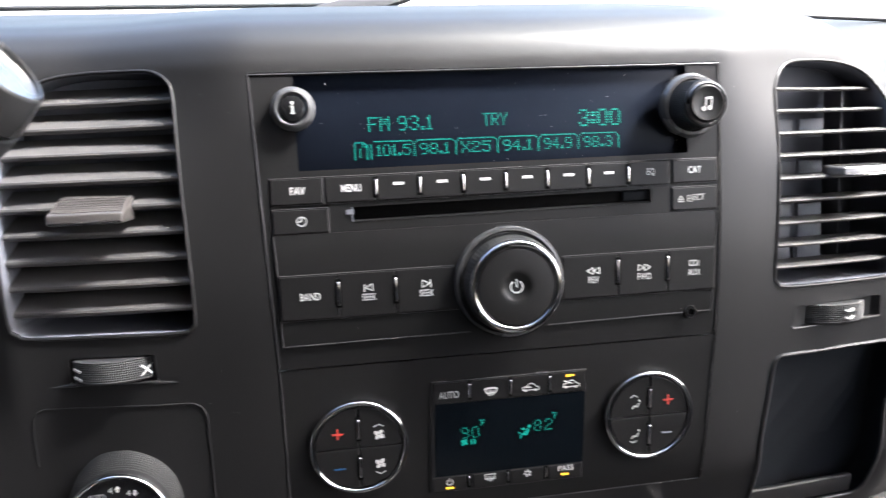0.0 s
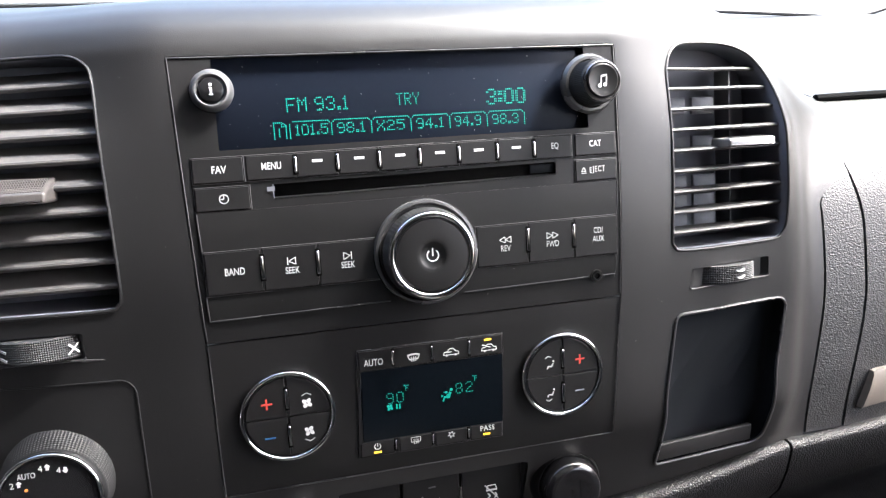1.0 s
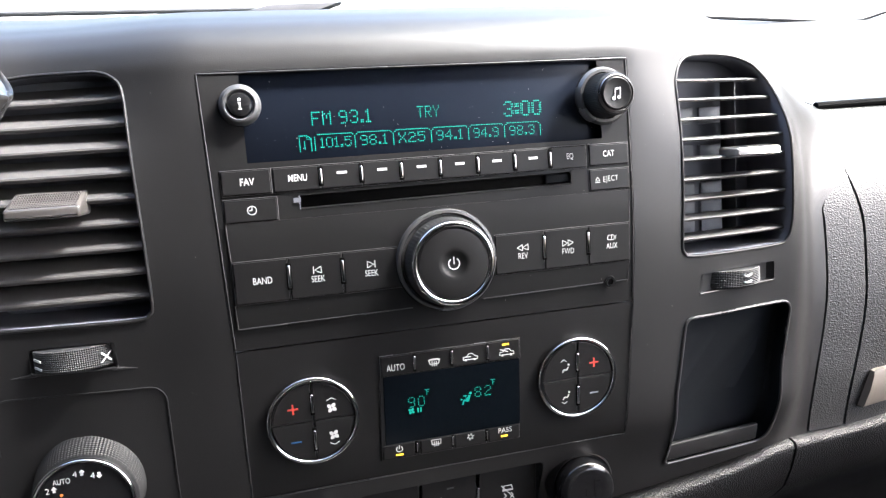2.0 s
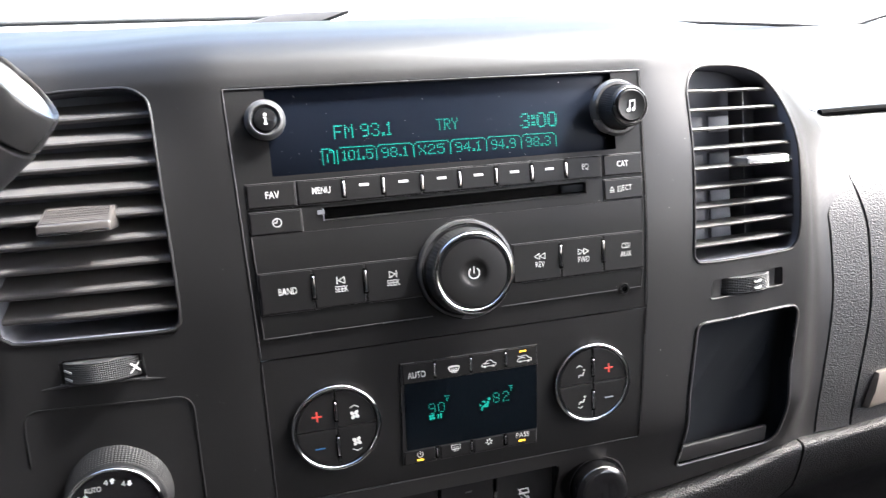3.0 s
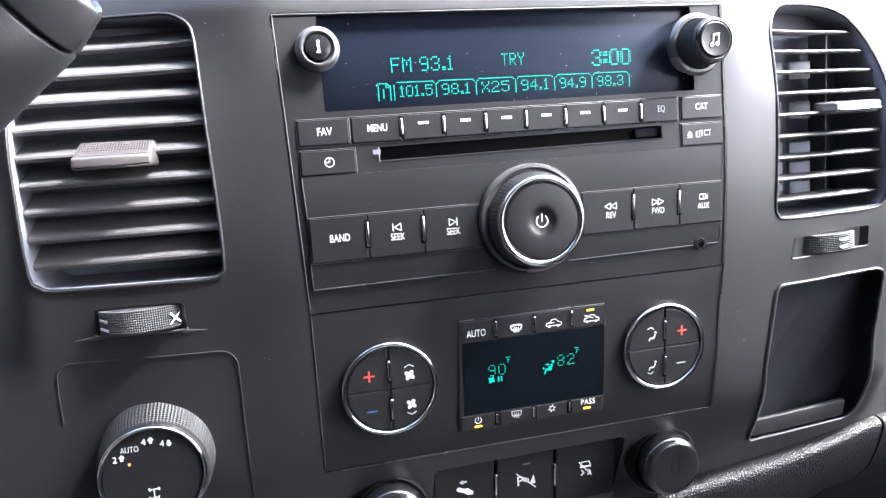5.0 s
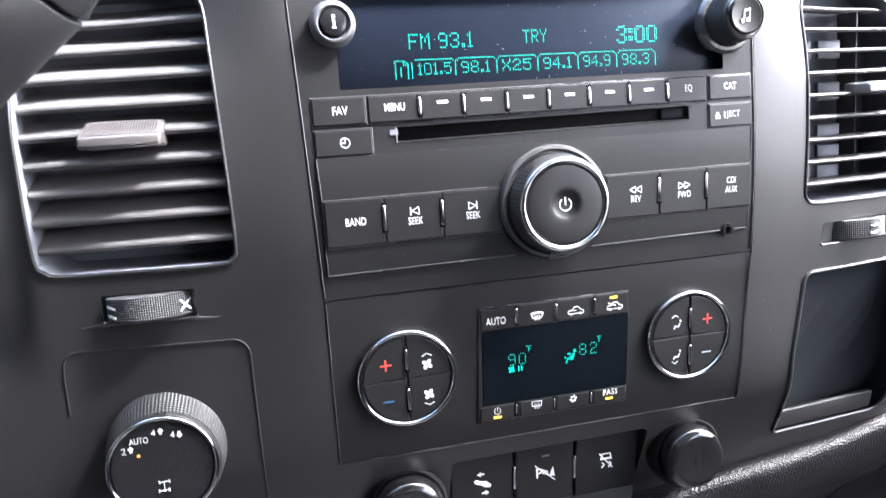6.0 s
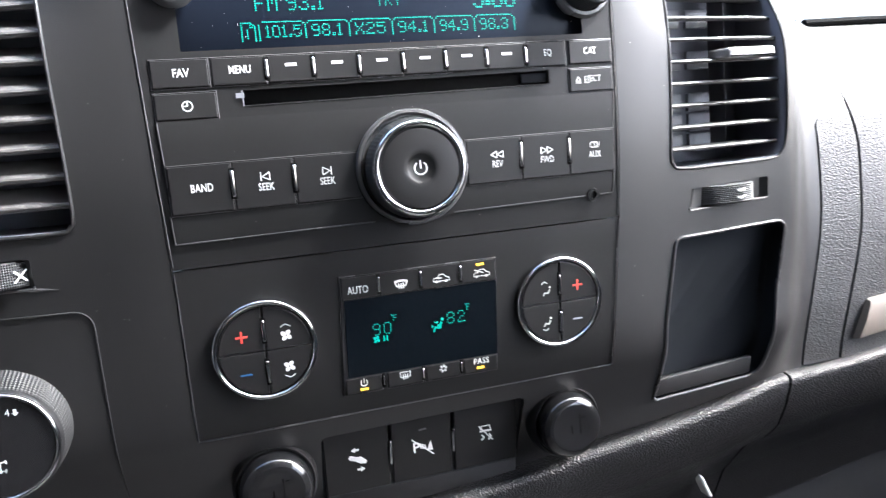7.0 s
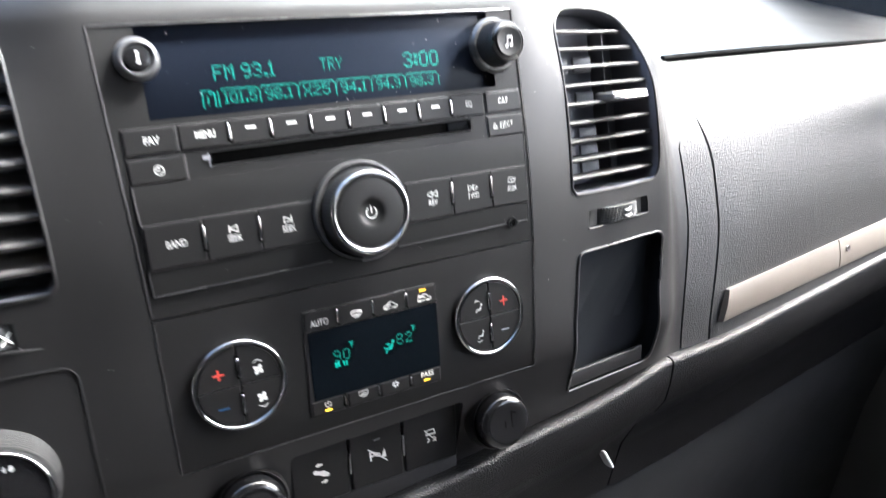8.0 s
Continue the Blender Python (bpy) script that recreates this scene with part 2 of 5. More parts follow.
def disc(cx, cz, r, n=16, a0=0, a1=360, r1=None):
    """A disc, or with r1 an arc of a ring, as outlines."""
    if r1 is None:
        return [[(cx + r * math.cos(radians(a0 + (a1 - a0) * k / n)), cz + r * math.sin(radians(a0 + (a1 - a0) * k / n))) for k in range(n)]]
    out = []
    for k in range(n):
        a, b = radians(a0 + (a1 - a0) * k / n), radians(a0 + (a1 - a0) * (k + 1) / n)
        out.append([(cx + r * math.cos(a), cz + r * math.sin(a)), (cx + r * math.cos(b), cz + r * math.sin(b)),
                    (cx + r1 * math.cos(b), cz + r1 * math.sin(b)), (cx + r1 * math.cos(a), cz + r1 * math.sin(a))])
    return out


def lettering(name, text, x, z, size, y, mat, parent, wide=1.0, bowed=True, heavy=0.0, spread=1.0):
    """Printed words centred at (x, z), capitals about size millimetres high."""
    cu = bpy.data.curves.new(name, "FONT")
    cu.body, cu.align_x, cu.align_y = text, "CENTER", "CENTER"
    cu.size, cu.offset, cu.extrude = size * 1.42, heavy, 0.0
    cu.resolution_u = 3
    cu.space_character = spread
    tmp = bpy.data.objects.new(name, cu)
    me = bpy.data.meshes.new_from_object(tmp)
    bm = bmesh.new()
    bm.from_mesh(me)
    bpy.data.objects.remove(tmp)
    bpy.data.curves.remove(cu)
    bpy.data.meshes.remove(me)
    if bm.verts:
        zs = [v.co.y for v in bm.verts]
        mid = (max(zs) + min(zs)) / 2
        for v in bm.verts:
            v.co = Vector((x + v.co.x * wide, y - 0.15, z + v.co.y - mid))
    return part(name, bm, mat, parent, bowed=bowed)


# A five by seven dot face for the displays, one row of dots per word.
DOTS = {
    "0": "01110 10001 10001 10001 10001 10001 01110", "1": "010 110 010 010 010 010 111",
    "2": "01110 10001 00001 00110 01000 10000 11111", "3": "01110 10001 00001 00110 00001 10001 01110",
    "4": "00010 00110 01010 10010 11111 00010 00010", "5": "11111 10000 11110 00001 00001 10001 01110",
    "8": "01110 10001 10001 01110 10001 10001 01110", "9": "01110 10001 10001 01111 00001 00001 01110",
    "F": "11111 10000 10000 11110 10000 10000 10000", "M": "10001 11011 10101 10101 10001 10001 10001",
    "X": "10001 10001 01010 00100 01010 10001 10001", "T": "11111 00100 00100 00100 00100 00100 00100",
    "R": "11110 10001 10001 11110 10100 10010 10001", "Y": "10001 10001 01010 00100 00100 00100 00100",
    ".": "00 00 00 00 00 11 11", ":": "00 11 11 00 11 11 00", " ": "00 00 00 00 00 00 00",
}


def dot_columns(text):
    cols = []
    for ch in text:
        rows = DOTS[ch].split()
        cols += [[rows[r][c] == "1" for r in range(7)] for c in range(len(rows[0]))] + [[False] * 7]
    return cols[:-1]


def dot_square(bm, x, z, w, h, y):
    vs = [bm.verts.new((x + a * w / 2, y, z + b * h / 2)) for a, b in ((-1, -1), (1, -1), (1, 1), (-1, 1))]
    bm.faces.new(vs)


def dot_text(bm, text, x0, x1, z0, z1, y, fill=0.66, bold=False):
    """Lit dots of a word between x0 and x1, baseline z0 and top z1."""
    cols = dot_columns(text)
    px, pz = (x1 - x0) / len(cols), (z1 - z0) / 7
    for c, col in enumerate(cols):
        for r, on in enumerate(col):
            if on:
                for k in ((-0.25, 0.25) if bold else (0,)):
                    dot_square(bm, x0 + (c + 0.5 + k * 1.4) * px, z1 - (r + 0.5) * pz,
                               px * (0.42 if bold else fill), pz * fill, y)
    return bm


def dot_line(bm, x0, z0, x1, z1, y, pitch=0.85, size=0.5):
    n = max(1, round(math.hypot(x1 - x0, z1 - z0) / pitch))
    for k in range(n + 1):
        dot_square(bm, x0 + (x1 - x0) * k / n, z0 + (z1 - z0) * k / n, size, size, y)
    return bm


# ---- the dash surface ----
# Stations up the face as (y, z): at the centre stack, and on the passenger's side.
STACK = [(34, -258), (26, -240), (12, -212), (4.5, -190), (0.8, -140), (-3.0, -85), (-1.5, -30), (0.3, -4), (2.2, 7), (7.6, 16.6), (20, 25), (48, 34), (150, 56), (300, 84), (388, 98)]
SIDE = [(36, -262), (32, -244), (30, -215), (29, -190), (29, -140), (33, -92), (42, -66), (52, -52), (60, -44), (70, -36), (82, -28), (105, -19), (170, 5), (300, 56), (388, 85)]
TURN_FROM = [203, 203, 204, 206, 208, 206, 198, 188, 182, 178, 175, 172, 172, 172, 172]
TURN_TO = [232, 232, 236, 240, 244, 246, 256, 270, 282, 290, 296, 300, 310, 320, 330]
SUB = 7


def smooth_stations(rows):
    """Station rows joined by a smooth curve, SUB steps apart."""
    a = np.array(rows, float)
    if a.ndim == 1:
        a = a[:, None]
    out = []
    for i in range(len(a) - 1):
        p0, p1, p2, p3 = a[max(i - 1, 0)], a[i], a[i + 1], a[min(i + 2, len(a) - 1)]
        for k in range(SUB):
            t = k / SUB
            out.append(0.5 * (2 * p1 + (p2 - p0) * t + (2 * p0 - 5 * p1 + 4 * p2 - p3) * t * t + (3 * p1 - p0 - 3 * p2 + p3) * t ** 3))
    out.append(a[-1])
    return np.array(out)


S_STACK, S_SIDE = smooth_stations(STACK), smooth_stations(SIDE)
S_FROM, S_TO = smooth_stations(TURN_FROM)[:, 0], smooth_stations(TURN_TO)[:, 0]


def ease(a, b, v):
    t = np.clip((v - a) / (b - a), 0, 1)
    return t * t * (3 - 2 * t)


def dash_row(x):
    """The profile (y, z) of the dash at x."""
    ax = abs(x)
    w = ease(S_FROM, S_TO, ax)[:, None]
    if x < 0:
        w = w * ((1 - ease(-45, 2, S_STACK[:, 1])) * ease(-165, -110, S_STACK[:, 1]))[:, None]
    row = S_STACK * (1 - w) + S_SIDE * w
    z = row[:, 1]
    row = row.copy()
    row[:, 0] += 18 * ease(-50, 4, z) * (1 - ease(6, 90, z)) * ease(104, 180, ax) * (1 - w[:, 0])
    row[:, 0] += (5 * ease(140, 205, ax) + 3 * ease(100, 150, ax)) * (1 - w[:, 0]) * (1 - 0.6 * ease(-170, -215, z))
    if ax > 300:
        row[:, 0] += 0.07 * (ax - 300) * (1 - ease(-110, -40, S_SIDE[:, 1]))
    return row


def dash_y(x, z):
    """How deep the dash face lies at x, z."""
    row = dash_row(x)
    k = int(np.argmax(row[:, 1] > 25)) or len(row)
    return float(np.interp(z, row[:k, 1], row[:k, 0]))


def cut(ob, cutters):
    """Cuts prisms through a shell, for good."""
    for c in cutters:
        m = ob.modifiers.new("cut", "BOOLEAN")
        m.object, m.operation, m.solver = c, "DIFFERENCE", "EXACT"
    bpy.context.view_layer.update()
    me = bpy.data.meshes.new_from_object(ob.evaluated_get(bpy.context.evaluated_depsgraph_get()))
    ob.modifiers.clear()
    old, ob.data = ob.data, me
    bpy.data.meshes.remove(old)
    for c in cutters:
        bpy.data.objects.remove(c)
    bm = bmesh.new()
    bm.from_mesh(me)
    bm.normal_update()
    shade_smooth(bm, 30)
    bm.to_mesh(me)
    bm.free()
    return ob


def thicken(bm, skin, thick):
    """Gives an open skin a back and edges. Its faces look outwards."""
    bm.normal_update()
    back = {v: bm.verts.new(v.co - v.normal * thick) for v in skin}
    rim = [e for e in bm.edges if len(e.link_faces) == 1]
    for f in list(bm.faces):
        bm.faces.new([back[v] for v in reversed(f.verts)])
    for e in rim:
        a, b = e.verts
        bm.faces.new((a, b, back[b], back[a]))
    bmesh.ops.recalc_face_normals(bm, faces=bm.faces)
    return bm


def shell(left, right, n, rows_from, rows_to, thick):
    """A skin of the dash between two edges, each x as a function of the side station's height, with a back."""
    bm = bmesh.new()
    rows = []
    for r in range(rows_from, rows_to):
        a, b = left(S_SIDE[r, 1]), right(S_SIDE[r, 1])
        row = []
        for k in range(n):
            x = a + (b - a) * k / (n - 1)
            y, z = dash_row(x)[r]
            row.append(bm.verts.new((x, y, z)))
        rows.append(row)
    for p, q in zip(rows, rows[1:]):
        for k in range(n - 1):
            bm.faces.new((p[k], p[k + 1], q[k + 1], q[k]))
    return thicken(bm, list(bm.verts), thick)


def spline(points, sub=3):
    """A closed outline, smoothed through its points."""
    out, n = [], len(points)
    for i in range(n):
        p0, p1, p2, p3 = (np.array(points[(i + k) % n], float) for k in (-1, 0, 1, 2))
        for k in range(sub):
            t = k / sub
            out.append(tuple(0.5 * (2 * p1 + (p2 - p0) * t + (2 * p0 - 5 * p1 + 4 * p2 - p3) * t * t + (3 * p1 - p0 - 3 * p2 + p3) * t ** 3)))
    return [(float(x), float(z)) for x, z in out]


# Outlines on the face, shared by the openings and what sits in them.
VENT_R = spline([(134.5, -20), (133.2, -68), (132.4, -98), (134, -103.6), (139, -106), (167, -106.3), (196.5, -105.8), (202.6, -103.2), (205.4, -96.5), (206.2, -84), (206.4, -69), (206.6, -55), (206.8, -42),
                 (207.0, -32), (206.6, -22.5), (204.4, -13.4), (198.2, -5.6), (188.4, -0.8), (176, 1.6), (159, 1.6), (147, 0.2), (140.2, -4), (136.4, -10.5)])
VENT_L = spline([(-134.6, -20), (-132.9, -68), (-132.6, -99), (-134.4, -104), (-139, -106), (-168, -105.8), (-199, -105.2), (-204.8, -103.2), (-208, -98), (-208.8, -69), (-209.4, -50),
                 (-209.4, -32), (-207.6, -16), (-201, -4), (-190, 2.2), (-175, 4.4), (-155, 4.2), (-144, 3.2), (-137, -1.5), (-135.2, -8)])
STACK_HOLE = rounded([(-104.2, 0.2, 1.5), (103.8, 0.0, 1.5), (102.7, -125.5, 1.0), (98.6, -200.8, 1.5), (-100.1, -201.9, 1.5), (-100.2, -126, 1.0)][::-1], 3)
BIN = rounded([(135.6, -140.6, 5), (129.8, -184, 40), (130.2, -230.8, 3), (199.4, -227.2, 8), (202.0, -181, 60), (207.4, -139.2, 5)], 5)
SLOT_L = rounded([(-186.2, -114.4, 1.2), (-186.4, -126.0, 1.2), (-150.4, -126.4, 1.2), (-150.4, -114.6, 1.2)], 3)
SLOT_R = rounded([(144.6, -116.8, 1.2), (143.6, -127.4, 1.2), (195.0, -125.7, 1.2), (194.6, -114.9, 1.2)], 3)
ROW_HOLE = rounded([(-48.2, -211.8, 3), (-48.6, -250, 1), (52.6, -250, 1), (52.2, -210.6, 3)], 3)


def cutter(outline, front=-60, back=90):
    return part("cutter", prism(outline, front, back), DARK)


def linspace_dense(a, b, n):
    return [a + (b - a) * k / (n - 1) for k in range(n)]


dash = thing("dashboard", "charcoal moulded pickup dashboard with grained soft pads", "dashboard", (0, 60, -262), kind="structure")
rows_all = len(S_STACK)


def inner_edge(z):
    """Half width of the centre moulding: narrow beside the pads, wider above them."""
    return 250.5 - 13.5 * float(ease(130, 240, -z)) + 24.0 * float(ease(-92, -70, z))


def seam_edge(z):
    """Where the airbag pad begins."""
    return 274.6 + 6.0 * (1 - float(ease(-108, -66, z))) - 15.0 * float(ease(140, 240, -z))


def seam_gap(z):
    """The airbag seam closes towards the top."""
    return 0.05 + 0.95 * (1 - float(ease(-82, -68, z)))


def edge_gap(z):
    """The seam beside the end pad closes lower down."""
    return 0.05 + 1.6 * (1 - float(ease(-96, -86, z)))


bm = bmesh.new()
mid_rows = []
half_n = 60
for r in range(rows_all):
    e = inner_edge(S_SIDE[r, 1])
    row = []
    for k in range(-half_n, half_n + 1):
        x = e * k / half_n
        y, z = dash_row(x)[r]
        row.append(bm.verts.new((x, y, z)))
    mid_rows.append(row)
for p, q in zip(mid_rows, mid_rows[1:]):
    for k in range(2 * half_n):
        bm.faces.new((p[k], p[k + 1], q[k + 1], q[k]))
SHELF = 10 * SUB
for s in (-1, 1):
    grid = []
    for r in range(SHELF, rows_all):
        row = [mid_rows[r][-1 if s > 0 else 0]]
        for k in range(1, 31):
            x = s * (274.5 + (700 - 274.5) * k / 30)
            y, z = dash_row(x)[r]
            row.append(bm.verts.new((x, y, z)))
        grid.append(row)
    for p, q in zip(grid, grid[1:]):
        for k in range(30):
            f = (p[k], p[k + 1], q[k + 1], q[k])
            bm.faces.new(f if s > 0 else f[::-1])
thicken(bm, list(bm.verts), 3.0)
centre = part("centre_moulding", bm, BEZEL, dash, "satin charcoal stack surround and dash top")
cut(centre, [cutter(o) for o in (VENT_L, VENT_R, STACK_HOLE, BIN, SLOT_L, SLOT_R, ROW_HOLE)])

part("end_pad", shell(lambda z: inner_edge(z) + edge_gap(z), lambda z: seam_edge(z) - seam_gap(z), 12, SUB + 3, 6 * SUB - 1, 3.0), PAD, dash, "leather-grained end pad")
part("airbag_pad", shell(lambda z: max(seam_edge(z) + seam_gap(z), inner_edge(z) + 0.05), lambda z: 700.0, 60, SUB + 3, SHELF + 1, 3.0), PAD, dash, "leather-grained airbag pad")
part("cluster_hood", shell(lambda z: -700.0, lambda z: -276.0, 40, 6 * SUB, SHELF, 3.0), PAD, dash, "grained hood over the instrument cluster")

# ---- radio ----
radio = thing("car_radio", "satin black car radio with lit green dot display and chrome knobs", "radio", (0, 30, -125))
part("chassis", prism(rounded([(-101, -2, 1), (-98, -124, 1), (100.5, -124, 1), (101, -2, 1)], 2), 12, 60), DARK, radio)
def bowed_plate(left, right, z_top, z_bottom, front, back, rows=24, edge=0.5):
    """A plate between two slanting sides, bowed from top to bottom. left and right: x at the top and at the bottom."""
    bm = bmesh.new()
    loops = []
    for k in range(rows + 1):
        t = k / rows
        z = z_top + (z_bottom - z_top) * t
        xl, xr = left[0] + (left[1] - left[0]) * t, right[0] + (right[1] - right[0]) * t
        y = front + (edge if k in (0, rows) else 0)
        loops.append([bm.verts.new(p) for p in ((xl, back, z), (xl, y + edge, z), (xl + edge, y, z), (xr - edge, y, z), (xr, y + edge, z), (xr, back, z))])
    for a, b in zip(loops, loops[1:]):
        for i in range(5):
            bm.faces.new((a[i], b[i], b[i + 1], a[i + 1]))
    for l in (loops[0], loops[-1]):
        bm.faces.new(l)
    bmesh.ops.recalc_face_normals(bm, faces=bm.faces)
    return bm


face = part("faceplate", bowed_plate((-104.15, -100.1), (103.6, 102.5), 0.1, -125.5, 0.12, 1.6, edge=0.05), FACE, radio, bowed=True)
WINDOW = rounded([(-85.7, -1.5, 0.4), (-85.7, -40.6, 0.4), (87.4, -40.2, 0.4), (87.2, -1.7, 0.4)], 2)
SLOT = rounded([(-64.2, -56.6, 0.3), (-64.4, -62.6, 0.3), (69.2, -61.4, 0.3), (69.2, -55.6, 0.3)], 2)
cut(face, [cutter(WINDOW, -20, 20), cutter(SLOT, -20, 20)])
part("display_board", block(-94, 96, -46, 1.5, 3.5, 8, 0.3), BOARD, radio, "dark display board behind the lens")
lens = part("display_window", bowed_plate((-85.9, -85.9), (86.2, 88.0), -1.3, -40.9, -0.7, 0.1, rows=8, edge=0.2), LENS, radio, "smoked glossy display window", smooth=14)
lens.visible_shadow = False
part("lower_panel", bowed_plate((-98.2, -97.3), (100.8, 98.8), -66.9, -115.0, -0.7, 1, rows=10, edge=0.35), FACE, radio, bowed=True, smooth=14)
part("edge_bead", bead([(-97.6, -0.6, -104), (-97.2, -0.6, -115.2), (-30, -0.6, -114.8), (-16, -0.6, -114.7)], 0.3), EDGE_SHEEN, radio, bowed=True)
part("edge_bead", bead([(20, -0.6, -114.5), (84.6, -0.6, -113.8)], 0.3), EDGE_SHEEN, radio, bowed=True)
part("edge_bead", bead([(-97.9, -0.6, -67.4), (-97.2, -0.6, -83.6)], 0.3), EDGE_SHEEN, radio, bowed=True)
part("edge_bead", bead([(100.6, -0.6, -67.2), (99.6, -0.6, -83.0)], 0.3), EDGE_SHEEN, radio, bowed=True)
part("edge_bead", bead([(99.4, -0.6, -104.0), (98.6, -0.6, -113.6), (92.0, -0.6, -113.7)], 0.3), EDGE_SHEEN, radio, bowed=True)
part("frame_bead", bead([(-99.6, -0.15, -124.0), (-101.4, -0.15, -66), (-103.5, -0.15, -0.6), (102.8, -0.15, -0.8), (102.3, -0.15, -60), (101.7, -0.15, -124.0)], 0.3), EDGE_SHEEN, radio, "fine raised border", bowed=True)
part("aux_jack", lathe([(2.6, -1.2), (2.4, -1.9), (1.6, -1.9), (1.5, 2), (0, 2)], 88.2, -113.6, 24), GLOSS, radio, "small round headphone socket", bowed=True)
part("jack_ring", lathe([(3.2, -1.0), (3.0, -1.7), (2.7, -1.7), (2.7, -1.0)], 88.2, -113.6, 24), KEY, radio, bowed=True)


def key(name, x0, x1, z0, z1, parent, front=-0.75, r=0.3, mat=None, label="", bowed=True):
    """A nearly flush key, with a black plate for the shaded gap round it."""
    # the lighter rim stands in for the lit bevel round the key
    part("key_rim", block(x0 - 0.62, x1 + 0.62, z0 - 0.62, z1 + 0.62, front + 0.42, 1.0, 0.22), EDGE_SHEEN, parent, bowed=bowed, smooth=14)
    part("key_gap", block(x0 - 0.3, x1 + 0.3, z0 - 0.3, z1 + 0.3, front + 0.36, 0.9, 0), GAP_BLACK, parent, bowed=bowed)
    return part(name, block(x0, x1, z0, z1, front, 1.0, r), mat or KEY, parent, label, bowed=bowed, smooth=14)


def chrome_bar(x, z0, z1, parent, front=-1.5, w=1.6, bowed=True, notch=0.5):
    """A half round bright bar in a dark notch."""
    part("gap", block(x - w / 2 - notch, x + w / 2 + notch, z0 - 0.9, z1 + 0.9, front + 0.72, 0.5, 0.2), GAP_BLACK, parent, bowed=bowed)
    n = 9
    bm = bmesh.new()
    rings = []
    for z, f in ((z0, 0.55), (z0 + 0.35, 0.9), (z0 + 0.8, 1.0), (z1 - 0.8, 1.0), (z1 - 0.35, 0.9), (z1, 0.55)):
        rings.append([bm.verts.new((x - f * w / 2 * math.cos(math.pi * k / (n - 1)),
                                    front + 0.8 - 0.8 * f * max(0.0, math.sin(math.pi * k / (n - 1))) ** 0.7, z)) for k in range(n)])
    for a, b in zip(rings, rings[1:]):
        for k in range(n - 1):
            bm.faces.new((a[k], a[k + 1], b[k + 1], b[k]))
        bm.faces.new((a[n - 1], a[0], b[0], b[n - 1]))
    bm.faces.new(rings[0])
    bm.faces.new(rings[-1][::-1])
    bmesh.ops.recalc_face_normals(bm, faces=bm.faces)
    return part("chrome_bar", bm, CHROME, parent, "", bowed=bowed, smooth=60)


TEXT_Y = -0.72
fav = key("fav_button", -97.6, -76.6, -54.2, -43.8, radio)
lettering("fav_word", "FAV", -86.8, -48.7, 3.2, TEXT_Y, INK, fav, 0.80, heavy=0.05)
clock = key("clock_button", -97.6, -74.9, -66.4, -56.6, radio)
part("clock_sign", ink(disc(-85.8, -61.5, 2.1, 20, 0, 360, 1.72) + [bar(-85.8, -61.5, -85.8, -59.9, 0.4), bar(-85.8, -61.5, -87.2, -61.5, 0.4)], TEXT_Y), INK, clock, bowed=True)
edges = [-75.4, -54.1, -35.4, -16.5, 2.3, 21.0, 39.8, 58.3, 77.9]
for i, (a, b) in enumerate(zip(edges, edges[1:])):
    k = key("menu_button" if i == 0 else "eq_button" if i == 7 else "preset_button",
            a + (0.2 if i == 0 else 0.5), b - 0.5, -54.2 + 0.07 * i, -43.8 + 0.08 * i, radio)
    if i == 0:
        lettering("menu_word", "MENU", -64.5, -48.5, 3.1, TEXT_Y, INK, k, 0.72, heavy=0.04)
    elif i == 7:
        lettering("eq_word", "EQ", 68.9, -48.1, 2.9, TEXT_Y, INK, k, 0.72, heavy=0.03)
    else:
        m = (a + b) / 2 + 0.35
        part("preset_mark", ink([[(m - 2.3, -48.1), (m + 2.3, -48.1), (m + 2.3, -46.9), (m - 2.3, -46.9)]], TEXT_Y), INK, k, bowed=True)
for x in edges[1:-1]:
    chrome_bar(x, -52.2, -45.0, radio)
cat_key = key("category_button", 79.6, 100.6, -53.4, -43.4, radio)
lettering("category_word", "CAT", 89.9, -47.9, 3.0, TEXT_Y, INK, cat_key, 0.76, heavy=0.03)
eject = key("eject_button", 79.2, 100.4, -65.8, -55.9, radio)
lettering("eject_letter", "E", 86.8, -60.8, 2.8, TEXT_Y, INK_PALE, eject, 0.72)
lettering("eject_word", "JECT", 91.2, -60.8, 2.8, TEXT_Y, INK_PALE, eject, 0.74, spread=1.12)
part("eject_sign", ink([bar(81.9, -62.1, 84.5, -62.1, 0.35), bar(82.0, -61.3, 83.2, -59.4, 0.32), bar(84.4, -61.3, 83.2, -59.4, 0.32), bar(82.0, -61.3, 84.4, -61.3, 0.3)], TEXT_Y), INK_PALE, eject, bowed=True)

# the disc slot, a dark mouth with a lip below
part("slot_mouth", block(-65, 70, -64.5, -54.5, 3.6, 6, 0.2), GAP_BLACK, radio, "dark disc slot", bowed=True)
part("slot_guide", block(56.6, 69.0, -60.4, -56.4, 1.9, 4, 0.3), POCKET, radio, "paler end guide in the slot", bowed=True)
lip = bmesh.new()
ends = []
for x, zt, h in ((-64.2, -62.5, 1.5), (0, -61.95, 1.6), (69.2, -61.35, 1.5)):
    ends.append([lip.verts.new((x, dy, zt + dz)) for dy, dz in ((0.3, -0.45 * h), (0.0, -0.4 * h), (-0.1, -0.25 * h), (0.6, 0.0), (3.4, 0.15 * h), (3.4, -0.4 * h))])
for p, q in zip(ends, ends[1:]):
    for k in range(6):
        lip.faces.new((p[k], p[(k + 1) % 6], q[(k + 1) % 6], q[k]))
lip.faces.new(ends[0])
lip.faces.new(ends[-1][::-1])
bmesh.ops.recalc_face_normals(lip, faces=lip.faces)
part("slot_lip", lip, FACE, radio, bowed=True)
